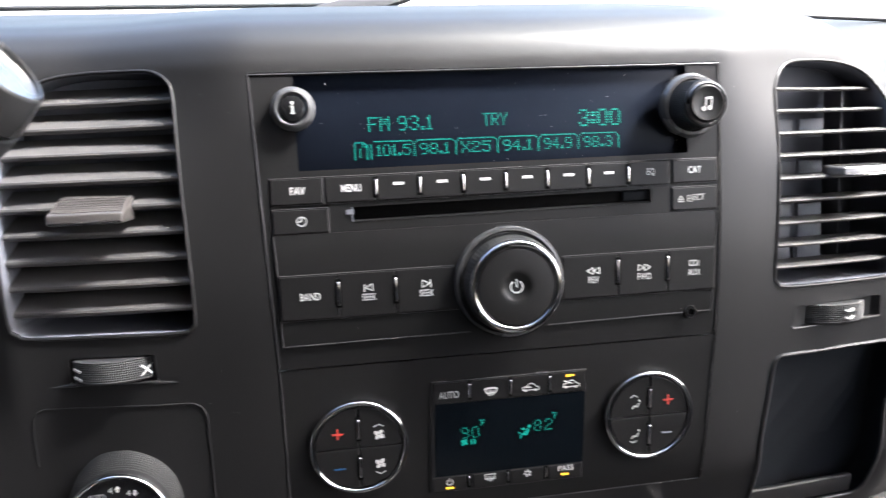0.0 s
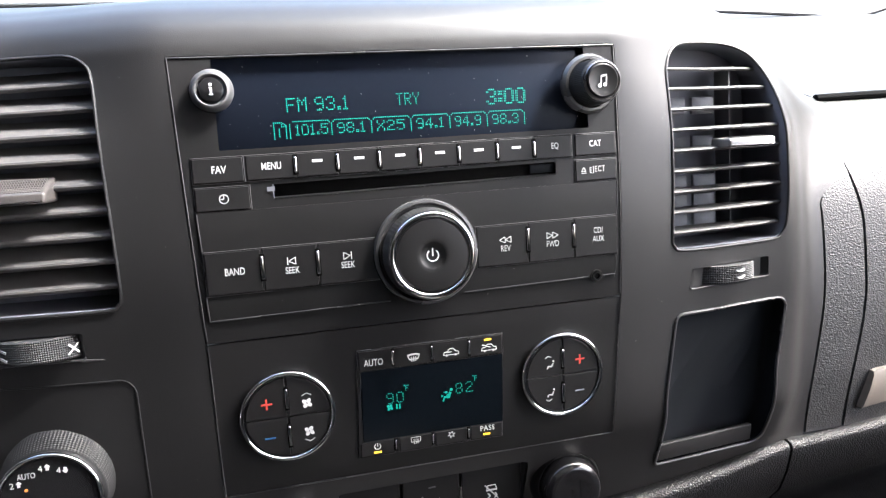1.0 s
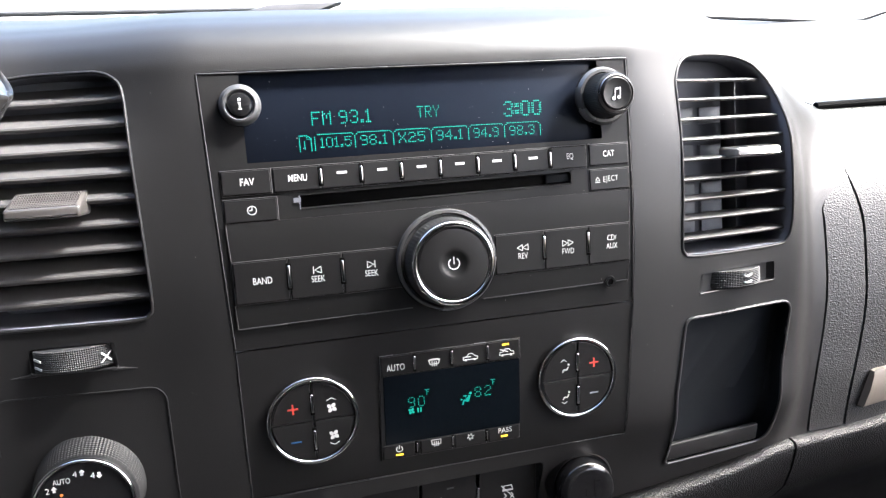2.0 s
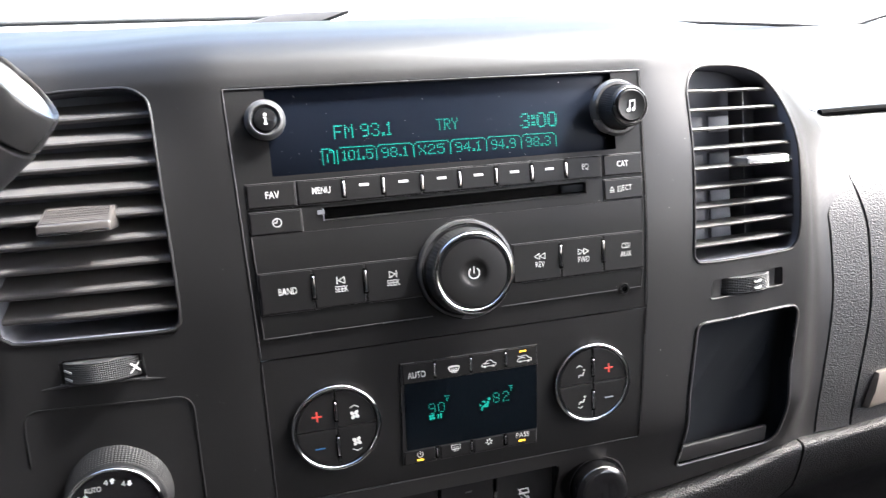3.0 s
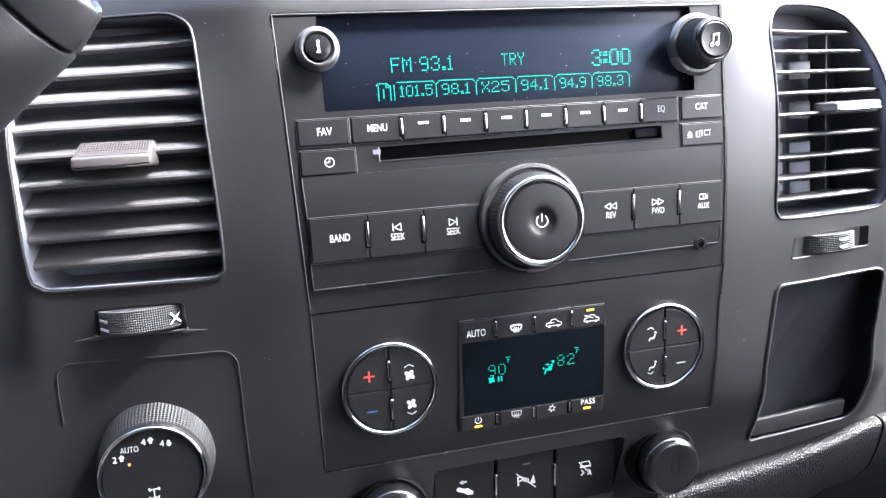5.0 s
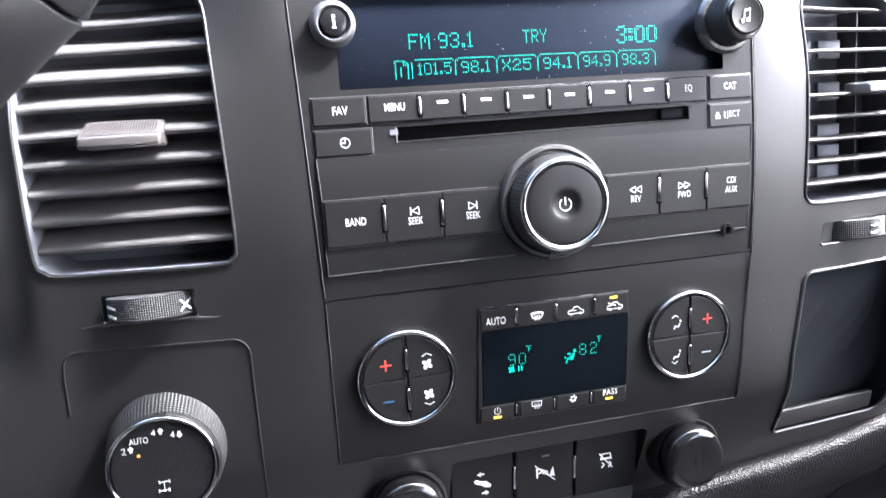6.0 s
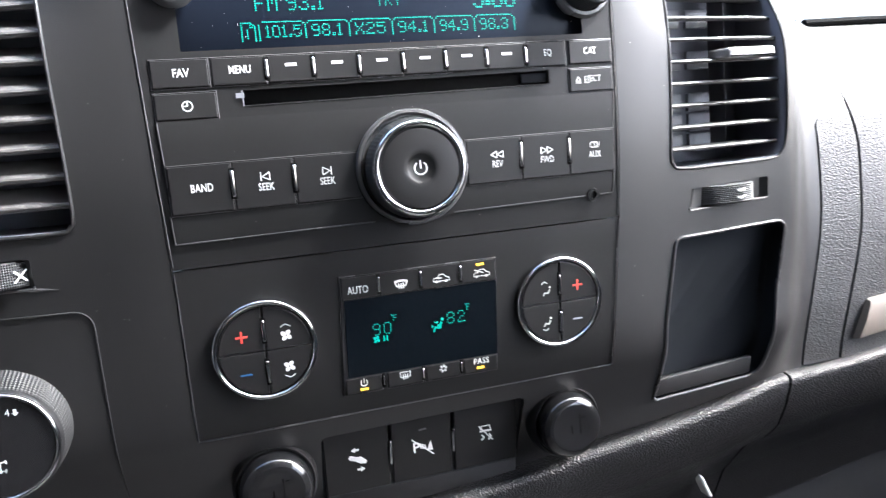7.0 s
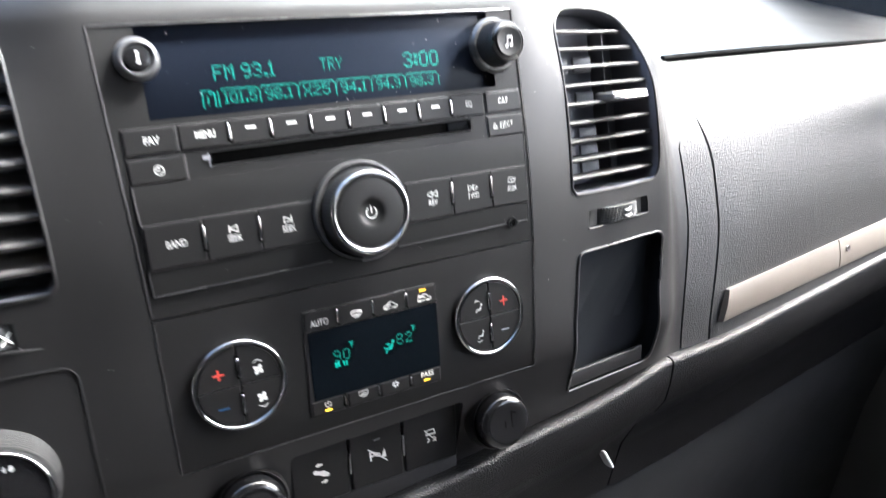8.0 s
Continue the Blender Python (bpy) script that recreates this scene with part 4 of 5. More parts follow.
# ---- air vents ----
def vent(outline, label, side, tab_x, tab_z):
    """A vent: lip, box, slats, upright vanes behind and a grip tab."""
    xs, zs = [p[0] for p in outline], [p[1] for p in outline]
    v = thing("air_vent", label, "air vent", ((min(xs) + max(xs)) / 2, 40, min(zs)), group="dash air vents")
    part("lip", tube([(x, dash_y(x, z) - 0.1, z) for x, z in outline], 0.75, closed=True, seg=8), BEZEL, v, "slim rounded lip")
    cx, cz = sum(xs) / len(xs), sum(zs) / len(zs)
    box = bmesh.new()
    inner = [(cx + (x - cx) * 0.985, cz + (z - cz) * 0.985) for x, z in outline]
    rim = [box.verts.new((x, dash_y(x, z) + 0.6, z)) for x, z in inner]
    deep = [box.verts.new((x, 44, z)) for x, z in inner]
    out_rim = [box.verts.new((cx + (x - cx) * 1.02, dash_y(x, z) + 1.6, cz + (z - cz) * 1.02)) for x, z in inner]
    out_deep = [box.verts.new((cx + (x - cx) * 1.02, 62, cz + (z - cz) * 1.02)) for x, z in inner]
    n = len(rim)
    for i in range(n):
        j = (i + 1) % n
        box.faces.new((rim[i], rim[j], deep[j], deep[i]))
        box.faces.new((rim[i], rim[j], out_rim[j], out_rim[i]))
        box.faces.new((out_rim[i], out_rim[j], out_deep[j], out_deep[i]))
    box.faces.new(deep)
    box.faces.new(out_deep)
    bmesh.ops.recalc_face_normals(box, faces=box.faces)
    part("vent_box", box, THROAT, v, "vent throat with veiling glare in its grey")

    def span(z):
        hits = []
        for (x0, z0), (x1, z1) in zip(outline, outline[1:] + outline[:1]):
            if (z0 - z) * (z1 - z) <= 0 and z0 != z1:
                hits.append(x0 + (x1 - x0) * (z - z0) / (z1 - z0))
        return min(hits) + 0.9, max(hits) - 0.9

    for k in range(9):
        z = -8.6 - 10.85 * k if side < 0 else -12.6 - 10.55 * k
        if side > 0 and z < -100:
            continue
        a, b = span(z)
        bm = bmesh.new()
        rings = []
        for s in range(9):
            x = a + (b - a) * s / 8
            y = dash_y(x, z) + 2.5 + 3.0 * ease(0.75, 1.0, (s / 8 if side > 0 else 1 - s / 8))
            lift = 3.4 if side < 0 else 0.0
            rings.append([bm.verts.new((x, y + dy, z + dz * (1.0 if side < 0 else 0.34 if dy > 4 else 0.66) + lift * max(0.0, dy - 0.5) / 14.5)) for dy, dz in ((0.6, -1.4), (-0.3, -0.9), (-0.7, 0.1), (-0.4, 1.0), (0.5, 1.5), (3, 2.1), (15, 4.4), (15, 2.9), (3, -0.8))])
        for p, q in zip(rings, rings[1:]):
            for i in range(9):
                bm.faces.new((p[i], p[(i + 1) % 9], q[(i + 1) % 9], q[i]))
        bm.faces.new(rings[0])
        bm.faces.new(rings[-1][::-1])
        bmesh.ops.recalc_face_normals(bm, faces=bm.faces)
        part("slat", bm, SLAT, v, smooth=24)
    if side > 0:
        for zc in (-31, -52, -73.5, -84, -94.5):
            part("inner_paddle", block(146, 158.5, zc - 4.6, zc + 4.6, 27, 29, 0.5), PADDLE, v)
            part("inner_paddle", block(162.5, 176, zc - 4.6, zc + 4.6, 27, 29, 0.5), PADDLE, v)
        for x in (140, 186):
            part("vane", block(x - 0.5, x + 0.5, min(zs) + 8, max(zs) - 14, 27, 40, 0.3), VANE, v)
    # the grip tab: a rounded wedge with fine ribs on top
    yb = dash_y(tab_x, tab_z)
    w, th = (14.6, 5.4) if side < 0 else (13.8, 2.7)
    reach, front = (12.5, 2.4) if side < 0 else (9.0, 2.2)

    def slope(bm):
        """Lowers the top towards the front, to make a wedge."""
        for p in bm.verts:
            if p.co.z > tab_z - th + front:
                p.co.z -= (2 * th - front - 1.4) * float(ease(yb + 5, yb - reach, p.co.y)) * (0.86 if side < 0 else 0.3)
        return bm

    grip = part("grip_tab", slope(block(tab_x - w, tab_x + w, tab_z - th, tab_z + th, yb - reach, yb + 6, 1.4, 3)), TAB if side < 0 else TAB_LIT, v, "grey wedge grip tab")
    ribs = bmesh.new()
    for k in range(26):
        x = tab_x - w + 2.2 + (2 * w - 4.4) * k / 25
        for j in range(7):
            y = yb - reach + 2.0 + (reach + 0.5) * j / 7
            block(x - 0.3, x + 0.3, tab_z + th - 0.4, tab_z + th + 0.35, y - 0.5, y + 0.5, 0, 1, ribs)
    part("grip_ribs", slope(ribs), TAB, grip)
    part("bright_edge", tube([(tab_x - w + 1.2, yb - reach - 0.1, tab_z - th + 1.0), (tab_x, yb - reach - 0.5, tab_z - th + 0.8), (tab_x + w - 1.2, yb - reach - 0.1, tab_z - th + 1.0)], 0.6), CHROME, grip)
    return v


vent(VENT_L, "dark slatted air vent beside the column, grip tab centred", -1, -168.8, -52.2)
vent(VENT_R, "dark slatted air vent with rounded outer shoulder", 1, 176.5, -52.2)


# ---- vent thumb wheels ----
def thumb_wheel(outline, x0, x1, z0, z1, label, marks, depth=0.7, wings=()):
    v = thing("thumb_wheel", label, "thumb wheel", ((x0 + x1) / 2, 12, z0), group="vent thumb wheels")
    yb = dash_y((x0 + x1) / 2, (z0 + z1) / 2)
    tray = bmesh.new()
    rim = [tray.verts.new((x, dash_y(x, z) + 0.4, z)) for x, z in outline]
    cx, cz = (x0 + x1) / 2, (z0 + z1) / 2
    low = [tray.verts.new((cx + (x - cx) * (0.99 - 0.05 * depth), dash_y(x, z) + depth, cz + (z - cz) * 0.97)) for x, z in outline]
    for i in range(len(rim)):
        j = (i + 1) % len(rim)
        tray.faces.new((rim[i], rim[j], low[j], low[i]))
    tray.faces.new(low)
    bmesh.ops.recalc_face_normals(tray, faces=tray.faces)
    bmesh.ops.solidify(tray, geom=list(tray.faces), thickness=-0.6)
    part("tray", tray, BEZEL, v, "scooped tray")
    low_edge = sorted(p for p in outline if p[1] < cz)
    part("tray_lip", tube([(x, dash_y(x, z) - 0.1, z - 0.2) for x, z in low_edge], 0.5), EDGE_SHEEN, v, "smooth lower lip")
    for xa, za, xb, zb in wings:
        pts = along([(xa, za), (xb, zb)], 2.0)
        part("tray_wing", tube([(x, dash_y(x, z) - 0.05, z) for x, z in pts], [0.15 + 0.75 * k / (len(pts) - 1) for k in range(len(pts))], flat=0.6), EDGE_SHEEN, v, "tapered side ledge")
    half = (x1 - x0) / 2
    R = half * 1.35
    wheel = bmesh.new()
    nz, na = 21, 81
    top = math.asin(half / R)
    rows = []
    for k in range(nz + 1):
        z = z0 + (z1 - z0) * k / nz
        e = 0.7 if k in (0, nz) else 0.0
        row = []
        for a in range(na):
            an = -top + 2 * top * a / (na - 1)
            rib = 0.26 if (a % 2 and 4 < a < na - 5) else 0.0
            rib += 0.38 if (k % 2 and 0 < k < nz) else 0
            rr = R - e - rib
            row.append(wheel.verts.new((cx + rr * math.sin(an), yb + 1.2 + R * math.cos(top) - rr * math.cos(an) - 0.2, z)))
        rows.append(row)
    for p, q in zip(rows, rows[1:]):
        for i in range(na - 1):
            wheel.faces.new((p[i], p[i + 1], q[i + 1], q[i]))
    wheel.faces.new(rows[0] + [wheel.verts.new((cx, yb + 8, z0))])
    wheel.faces.new(rows[-1][::-1] + [wheel.verts.new((cx, yb + 8, z1))])
    bmesh.ops.recalc_face_normals(wheel, faces=wheel.faces)
    w = part("wheel", wheel, RUBBER, v, "knurled rubber wheel")

    def on_wheel(x):
        an = math.asin(max(-0.99, min(0.99, (x - cx) / R)))
        return yb + 1.0 + R * math.cos(top) - R * math.cos(an)

    for stroke in marks:
        bm = bmesh.new()
        for poly in stroke:
            prism(poly, lambda x, z: on_wheel(x) - 0.7, lambda x, z: on_wheel(x) + 0.3, bm)
        part("wheel_mark", bm, INK, w, "white mark")
    return v


thumb_wheel(SLOT_L, -184.6, -152, -125.2, -115.2, "black knurled thumb wheel with a white cross",
            [[bar(-156.4, -123.0, -152.6, -118.4, 0.55), bar(-156.2, -118.6, -152.8, -122.8, 0.55)],
             [bar(-184.0, -118.6, -180.6, -119.6, 0.9)], [bar(-184.0, -122.2, -180.6, -123.2, 0.9)]], depth=3.0, wings=((-195.0, -126.8, -184.6, -126.2), (-142.4, -127.6, -152.4, -126.8)))
thumb_wheel(SLOT_R, 152.6, 184.6, -126.2, -116.4, "black knurled thumb wheel with white wave marks",
            [[bar(168.6, -119.2, 171.0, -119.9, 0.9), bar(170.8, -119.9, 173.8, -119.0, 0.9)], [bar(168.6, -122.8, 171.0, -123.5, 0.9), bar(170.8, -123.5, 173.8, -122.6, 0.9)]], depth=2.4)

# ---- storage bin ----
bin_thing = thing("storage_bin", "shallow dark storage pocket with a rounded rim and a front sill", "storage pocket", (160, 40, -222))
tray = bmesh.new()
ctr = Vector((165, -180))
rings = []
BIN_FINE = along(BIN, 4.0, closed=True)
for inset, depth in ((1.0, 0.3), (0.994, 1.2), (0.988, 5), (0.97, 8.5), (0.9, 10)):
    rings.append([tray.verts.new((ctr.x + (x - ctr.x) * inset, dash_y(x, z) + depth, ctr.y + (z - ctr.y) * inset)) for x, z in BIN_FINE])
for p, q in zip(rings, rings[1:]):
    for i in range(len(p)):
        j = (i + 1) % len(p)
        tray.faces.new((p[i], p[j], q[j], q[i]))
tray.faces.new(rings[-1])
bmesh.ops.recalc_face_normals(tray, faces=tray.faces)
bmesh.ops.solidify(tray, geom=list(tray.faces), thickness=-1.0)
part("pocket", tray, POCKET, bin_thing, "dark smooth pocket")
part("rim", tube([(x, dash_y(x, z) - 0.35, z) for x, z in BIN_FINE], 0.9, closed=True), EDGE_SHEEN, bin_thing, "slim rounded rim")
sill = bmesh.new()
ends = []
for x, zb in ((132.6, -229.2), (150, -228.4), (170, -227.4), (190, -226.4), (192.5, -226.2)):
    ends.append([sill.verts.new((x, dash_y(x, zb + dz) + dy, zb + dz)) for dy, dz in ((0.9, 0.5), (0.2, 1.2), (0.5, 2.2), (2.6, 9.6), (3.2, 10.5), (4.4, 11.0), (7.0, 10.5), (5.0, 1.0))])
for p, q in zip(ends, ends[1:]):
    for i in range(8):
        j = (i + 1) % 8
        sill.faces.new((p[i], p[j], q[j], q[i]))
sill.faces.new(ends[0])
sill.faces.new(ends[-1][::-1])
bmesh.ops.recalc_face_normals(sill, faces=sill.faces)
part("sill", sill, BEZEL, bin_thing, "sloping front sill")

# ---- four wheel drive selector ----
drive = thing("drive_selector", "four wheel drive selector knob with chrome ring on a black plate", "selector knob", (-168, 10, -236))


def arc(cx, cz, r, a0, a1, n=6):
    return [(cx + r * math.cos(radians(a0 + (a1 - a0) * k / n)), cz + r * math.sin(radians(a0 + (a1 - a0) * k / n))) for k in range(n + 1)]


edge_path = [(-204.6, z) for z in (-162, -158, -153, -148)] + arc(-198, -142.4, 6.2, 180, 92) + [(x, -136.3 - 0.022 * (x + 198)) for x in range(-190, -142, 6)] + arc(-139, -144.8, 7.2, 90, 2) + [(-131.8, z) for z in range(-150, -236, -6)]
part("plate_edge", tube([(x, dash_y(x, z) - 0.15, z) for x, z in edge_path], 0.36), BEZEL, drive, "fine raised edge line")
DX, DZ, DF = -169.0, -179.8, -6.0
DB = dash_y(DX, DZ)
DROP = 4.2


def drooped(bm):
    """Leans the knob so that its face sits lower than its foot."""
    for v in bm.verts:
        v.co.z -= DROP * (DB - v.co.y) / (DB - DF)
    return bm


dk = part("selector_knob", drooped(lathe([(23.8, DB)] + [(23.8 - 1.6 * (k / 21) ** 2 - (0.36 if k % 2 else 0.0), DB - 0.4 + (DF + 2.6 - DB + 0.4) * k / 21) for k in range(22)] + [(20.8, DF + 2.2)], DX, DZ - 0.4, 200, ribs=(1, 22, 0.22))), SELECT, drive, "grey ribbed selector knob", smooth=18)
part("chrome_ring", lathe([(21.6, DF + 3)] + [(20.6 + 0.95 * math.cos(radians(a)), DF + 0.6 - 1.5 * math.sin(radians(a))) for a in range(0, 181, 15)] + [(19.65, DF + 2)], DX - 0.6, DZ - DROP, 96), CHROME, dk, "bright chrome ring")
part("knob_face", lathe([(19.7, DF + 1.2), (19.3, DF + 0.3), (12, DF + 0.2), (0, DF + 0.2)], DX - 0.6, DZ - DROP, 64), GLOSS, dk)
FY = DF + 0.1


def arrow(x, z, up, s=1.0):
    return [(x - 0.7 * s, z - up * 1.5 * s), (x + 0.7 * s, z - up * 1.5 * s), (x + 0.7 * s, z + up * 0.1 * s), (x + 1.5 * s, z + up * 0.1 * s), (x, z + up * 1.7 * s), (x - 1.5 * s, z + up * 0.1 * s), (x - 0.7 * s, z + up * 0.1 * s)]


lettering("two_word", "2", -183.2, -174.8, 2.7, FY, INK, dk, 1.0, bowed=False)
lettering("auto_word", "AUTO", -177.2, -171.4, 2.5, FY, INK, dk, 0.72, bowed=False)
lettering("four_high_word", "4", -171.6, -169.0, 2.7, FY, INK, dk, 1.0, bowed=False)
lettering("four_low_word", "4", -164.6, -170.8, 2.7, FY, INK, dk, 1.0, bowed=False)
part("range_arrows", ink([arrow(-180.6, -174.6, 1, 0.85), arrow(-168.9, -168.8, 1, 0.85), arrow(-162.0, -171.1, -1, 0.85)], FY), INK, dk)
part("pointer_dot", ink(disc(-178.0, -177.6, 0.7, 12), FY), INK_ORANGE, dk, "small orange pointer dot")
AX, AZ = -170.0, -191.6
part("axle_sign", ink([bar(AX - 1.8, AZ + 1.7, AX + 1.8, AZ + 1.9, 0.35), bar(AX, AZ + 1.8, AX, AZ - 1.8, 0.35), bar(AX - 1.8, AZ - 1.8, AX + 1.8, AZ - 1.7, 0.35)]
                      + [bar(AX + a * 1.9 + 0.3 * b, AZ + b * 1.8 - 0.7, AX + a * 1.9 + 0.1 * b, AZ + b * 1.8 + 0.7, 0.5) for a in (-1, 1) for b in (-1, 1)] + disc(AX, AZ - 1.8, 0.55, 10), FY), INK, dk)

# ---- switch row ----
bank = thing("switch_bank", "row of three black rocker switches below the climate panel", "switch panel", (0, 40, -250))
SWY = 23.0


def leaned(bm):
    """Tips a switch, or the print on it, back at its foot."""
    for v in bm.verts:
        v.co.y += 0.16 * (-228 - v.co.z)
    return bm


back = bmesh.new()
block(-47.6, 51.8, -249.5, -211.5, 27.5, 36, 0.5, bm=back)
part("bank_plate", back, DARK, bank)
part("bank_skirt", leaned(block(-47, 51.4, -271, -248.6, SWY + 1.2, 44, 0.5)), BEZEL, bank)
for (a, b), nm in zip(((-47.0, -15.6), (-14.0, 16.4), (18.0, 51.4)), ("pedal_switch", "parking_switch", "traction_switch")):
    k = part(nm, leaned(block(a, b, -248.0, -212.6, SWY, 31, 0.7, 3)), KEY, bank, smooth=12)
    z, y = -230.2, SWY - 0.1
    if nm == "pedal_switch":
        m = -31.0
        part("pedal_sign", leaned(ink([[(m - 4.6, z + 1.4), (m - 3.4, z + 2.5), (m - 0.8, z + 1.2), (m + 1.6, z + 1.0), (m + 4.4, z - 1.5), (m + 3.7, z - 2.9), (m + 0.8, z - 2.4), (m - 1.0, z - 1.0), (m - 4.0, z + 0.2)],
                                [(m - 3.0, z + 5.0), (m - 1.0, z + 6.4), (m - 1.0, z + 5.5), (m + 0.8, z + 5.5), (m + 0.8, z + 4.5), (m - 1.0, z + 4.5), (m - 1.0, z + 3.6)],
                                [(m + 3.2, z - 5.6), (m + 1.2, z - 4.2), (m + 1.2, z - 5.1), (m - 0.6, z - 5.1), (m - 0.6, z - 6.1), (m + 1.2, z - 6.1), (m + 1.2, z - 7.0)]], y)), INK, k)
    elif nm == "parking_switch":
        m = 1.6
        lettering("p_word", "P", m - 3.6, z, 5.0, y + 0.1, INK, k, 1.0, bowed=False, heavy=0.12)
        part("cone_sign", leaned(ink([bar(m - 1.4 + 1.15 * i, z + 0.6 - 0.55 * i + 1.0, m - 1.1 + 1.15 * i, z - 1.2 - 0.3 * i, 0.75) for i in range(3)]
                              + [[(m + 1.8, z - 2.8), (m + 5.0, z - 2.9), (m + 4.0, z + 2.2)]], y)), INK, k)
        part("slash_sign", leaned(ink([bar(m - 5.6, z + 4.4, m + 5.2, z - 5.4, 0.5)], y - 0.1)), INK, k)
        part("dark_lamp", leaned(ink([bar(m - 1.8, z + 9.0, m + 2.0, z + 9.2, 0.9)], y)), VANE, k)
    else:
        m = 34.3
        part("traction_sign", leaned(ink([bar(m - 2.0, z + 4.2, m + 2.2, z + 4.2, 0.45), bar(m - 2.6, z + 2.2, m - 2.0, z + 4.2, 0.6), bar(m + 2.8, z + 2.2, m + 2.2, z + 4.2, 0.6), bar(m - 3.0, z + 1.4, m + 3.2, z + 1.4, 1.0),
                                   bar(m - 2.0, z - 0.6, m - 0.6, z - 2.2, 0.7), bar(m - 0.6, z - 2.2, m - 2.2, z - 3.6, 0.7), bar(m + 2.0, z - 0.6, m + 3.2, z - 2.2, 0.7), bar(m + 3.2, z - 2.2, m + 1.6, z - 3.8, 0.7),
                                   bar(m - 3.6, z + 4.6, m + 3.8, z - 4.2, 0.6)], y)), INK, k)
for x in (-14.8, 17.2):
    part("chrome_bar", leaned(block(x - 0.7, x + 0.7, -236.6, -224.0, SWY - 0.9, 27, 0.5, 3)), CHROME, bank)


def outlet(x, z, y):
    """A power socket with its domed cover."""
    o = thing("power_outlet", "power socket under a glossy black domed cover", "power outlet", (x, 30, z - 17), group="dash power outlets")
    part("socket_collar", lathe([(19.2, y + 14), (19.0, y + 8), (17.6, y + 5.4), (16.6, y + 6.2), (16.4, y + 12)], x, z, 64), KEY, o, "black collar")
    part("outlet_cover", lathe([(16.2, y + 12), (16.2, y + 2.6), (15.9, y + 0.4), (15.2, y - 1.3), (14.1, y - 2.6), (12.6, y - 3.3), (11.4, y - 3.4), (8, y - 3.0), (0, y - 2.8)], x, z, 64), COVER, o, "glossy domed cover")
    # relief on the cover drawn as black strokes for its shade
    part("cover_marks", ink([bar(x - 1.5, z + 1.5, x - 1.5, z - 2.5, 0.7), bar(x + 3.0, z + 6.5, x + 3.0, z - 3.5, 0.6), bar(x + 4.0, z + 5.0, x + 6.0, z + 5.2, 0.6)], y - 2.9), GAP_BLACK, o)
    return o


OUT_Y = 6.0
sock = outlet(74.2, -228.0, OUT_Y)
copy_thing(sock, BASE @ Matrix.Translation(Vector((-70.2, 30, -246.4)) * MM))

# ---- lower rail, trim and glove box ----
lower = thing("lower_dash", "dark grained lower dash with a padded rolled edge", "lower dash", (0, 80, -430), kind="structure")


def rolled_edge(name, path, lab):
    """A padded bead with a skirt that falls away below it."""
    pts = smooth_stations(path)
    bm = bmesh.new()
    rings = []
    for x, y, z in pts:
        ring = [(26, -2), (14, 0.0), (5, 0.5), (1.6, -0.4), (0.2, -2.0), (0.0, -4.0), (1.2, -9), (4.5, -20), (11, -34), (22, -46), (40, -58), (62, -84), (84, -130)]
        rings.append([bm.verts.new((x, y + dy, z + dz)) for dy, dz in ring])
    for a, b in zip(rings, rings[1:]):
        for k in range(len(a) - 1):
            bm.faces.new((a[k], b[k], b[k + 1], a[k + 1]))
    bmesh.ops.recalc_face_normals(bm, faces=bm.faces)
    bmesh.ops.solidify(bm, geom=list(bm.faces), thickness=2.0)
    return part(name, bm, RAIL, lower, lab, smooth=60)


rolled_edge("stack_rail", [(-245, 33, -264), (-120, 26, -264), (-60, 21, -262.5), (-10, 18, -260.7), (30, 17.5, -257.8), (68, 18, -254.2), (84, 18.5, -251.4), (140, 18.5, -245.4), (180, 19, -239.2), (205, 20.5, -234.4), (220.6, 22, -233.0)], "grained padded rail under the stack")
rolled_edge("passenger_rail", [(222.8, 22.5, -233.2), (240, 24, -233.6), (262, 25, -233), (302, 26, -230), (400, 33, -222), (512, 41, -212.5), (720, 55, -196)], "grained padded rail above the glove box")
glove = bmesh.new()
cols = []
for x in linspace_dense(150, 792, 20):
    zt = float(np.interp(x, [221, 302, 512, 720, 792], [-262, -262, -246, -230, -224]))
    yb = float(np.interp(x, [221, 302, 512, 720, 792], [78, 86, 98, 110, 114]))
    cols.append([glove.verts.new((x, yb + dy, zt + dz)) for dy, dz in ((2, 4), (0, -6), (22, -60), (54, -130), (115, -260), (170, -420))])
for a, b in zip(cols, cols[1:]):
    for k in range(5):
        glove.faces.new((a[k], b[k], b[k + 1], a[k + 1]))
bmesh.ops.recalc_face_normals(glove, faces=glove.faces)
bmesh.ops.solidify(glove, geom=list(glove.faces), thickness=3.0)
part("glove_box_door", glove, LOWER, lower, "dark glove box door")
part("glove_latch", block(360, 384, -284, -281, 88, 96, 1.0, 3), LOWER, lower)
# plain white oval for a white spot in the footwell
tab = block(-1.7, 1.7, -8, 8, 70, 78, 1.4, 3)
for v in tab.verts:
    v.co.x += 197.5 - 0.45 * v.co.z
    v.co.z -= 318
part("footwell_spot", tab, INK, lower, "small white oval spot")
trim = thing("dash_trim", "champagne satin trim strip with a screw, on the airbag pad", "trim strip", (280, 32, -220))


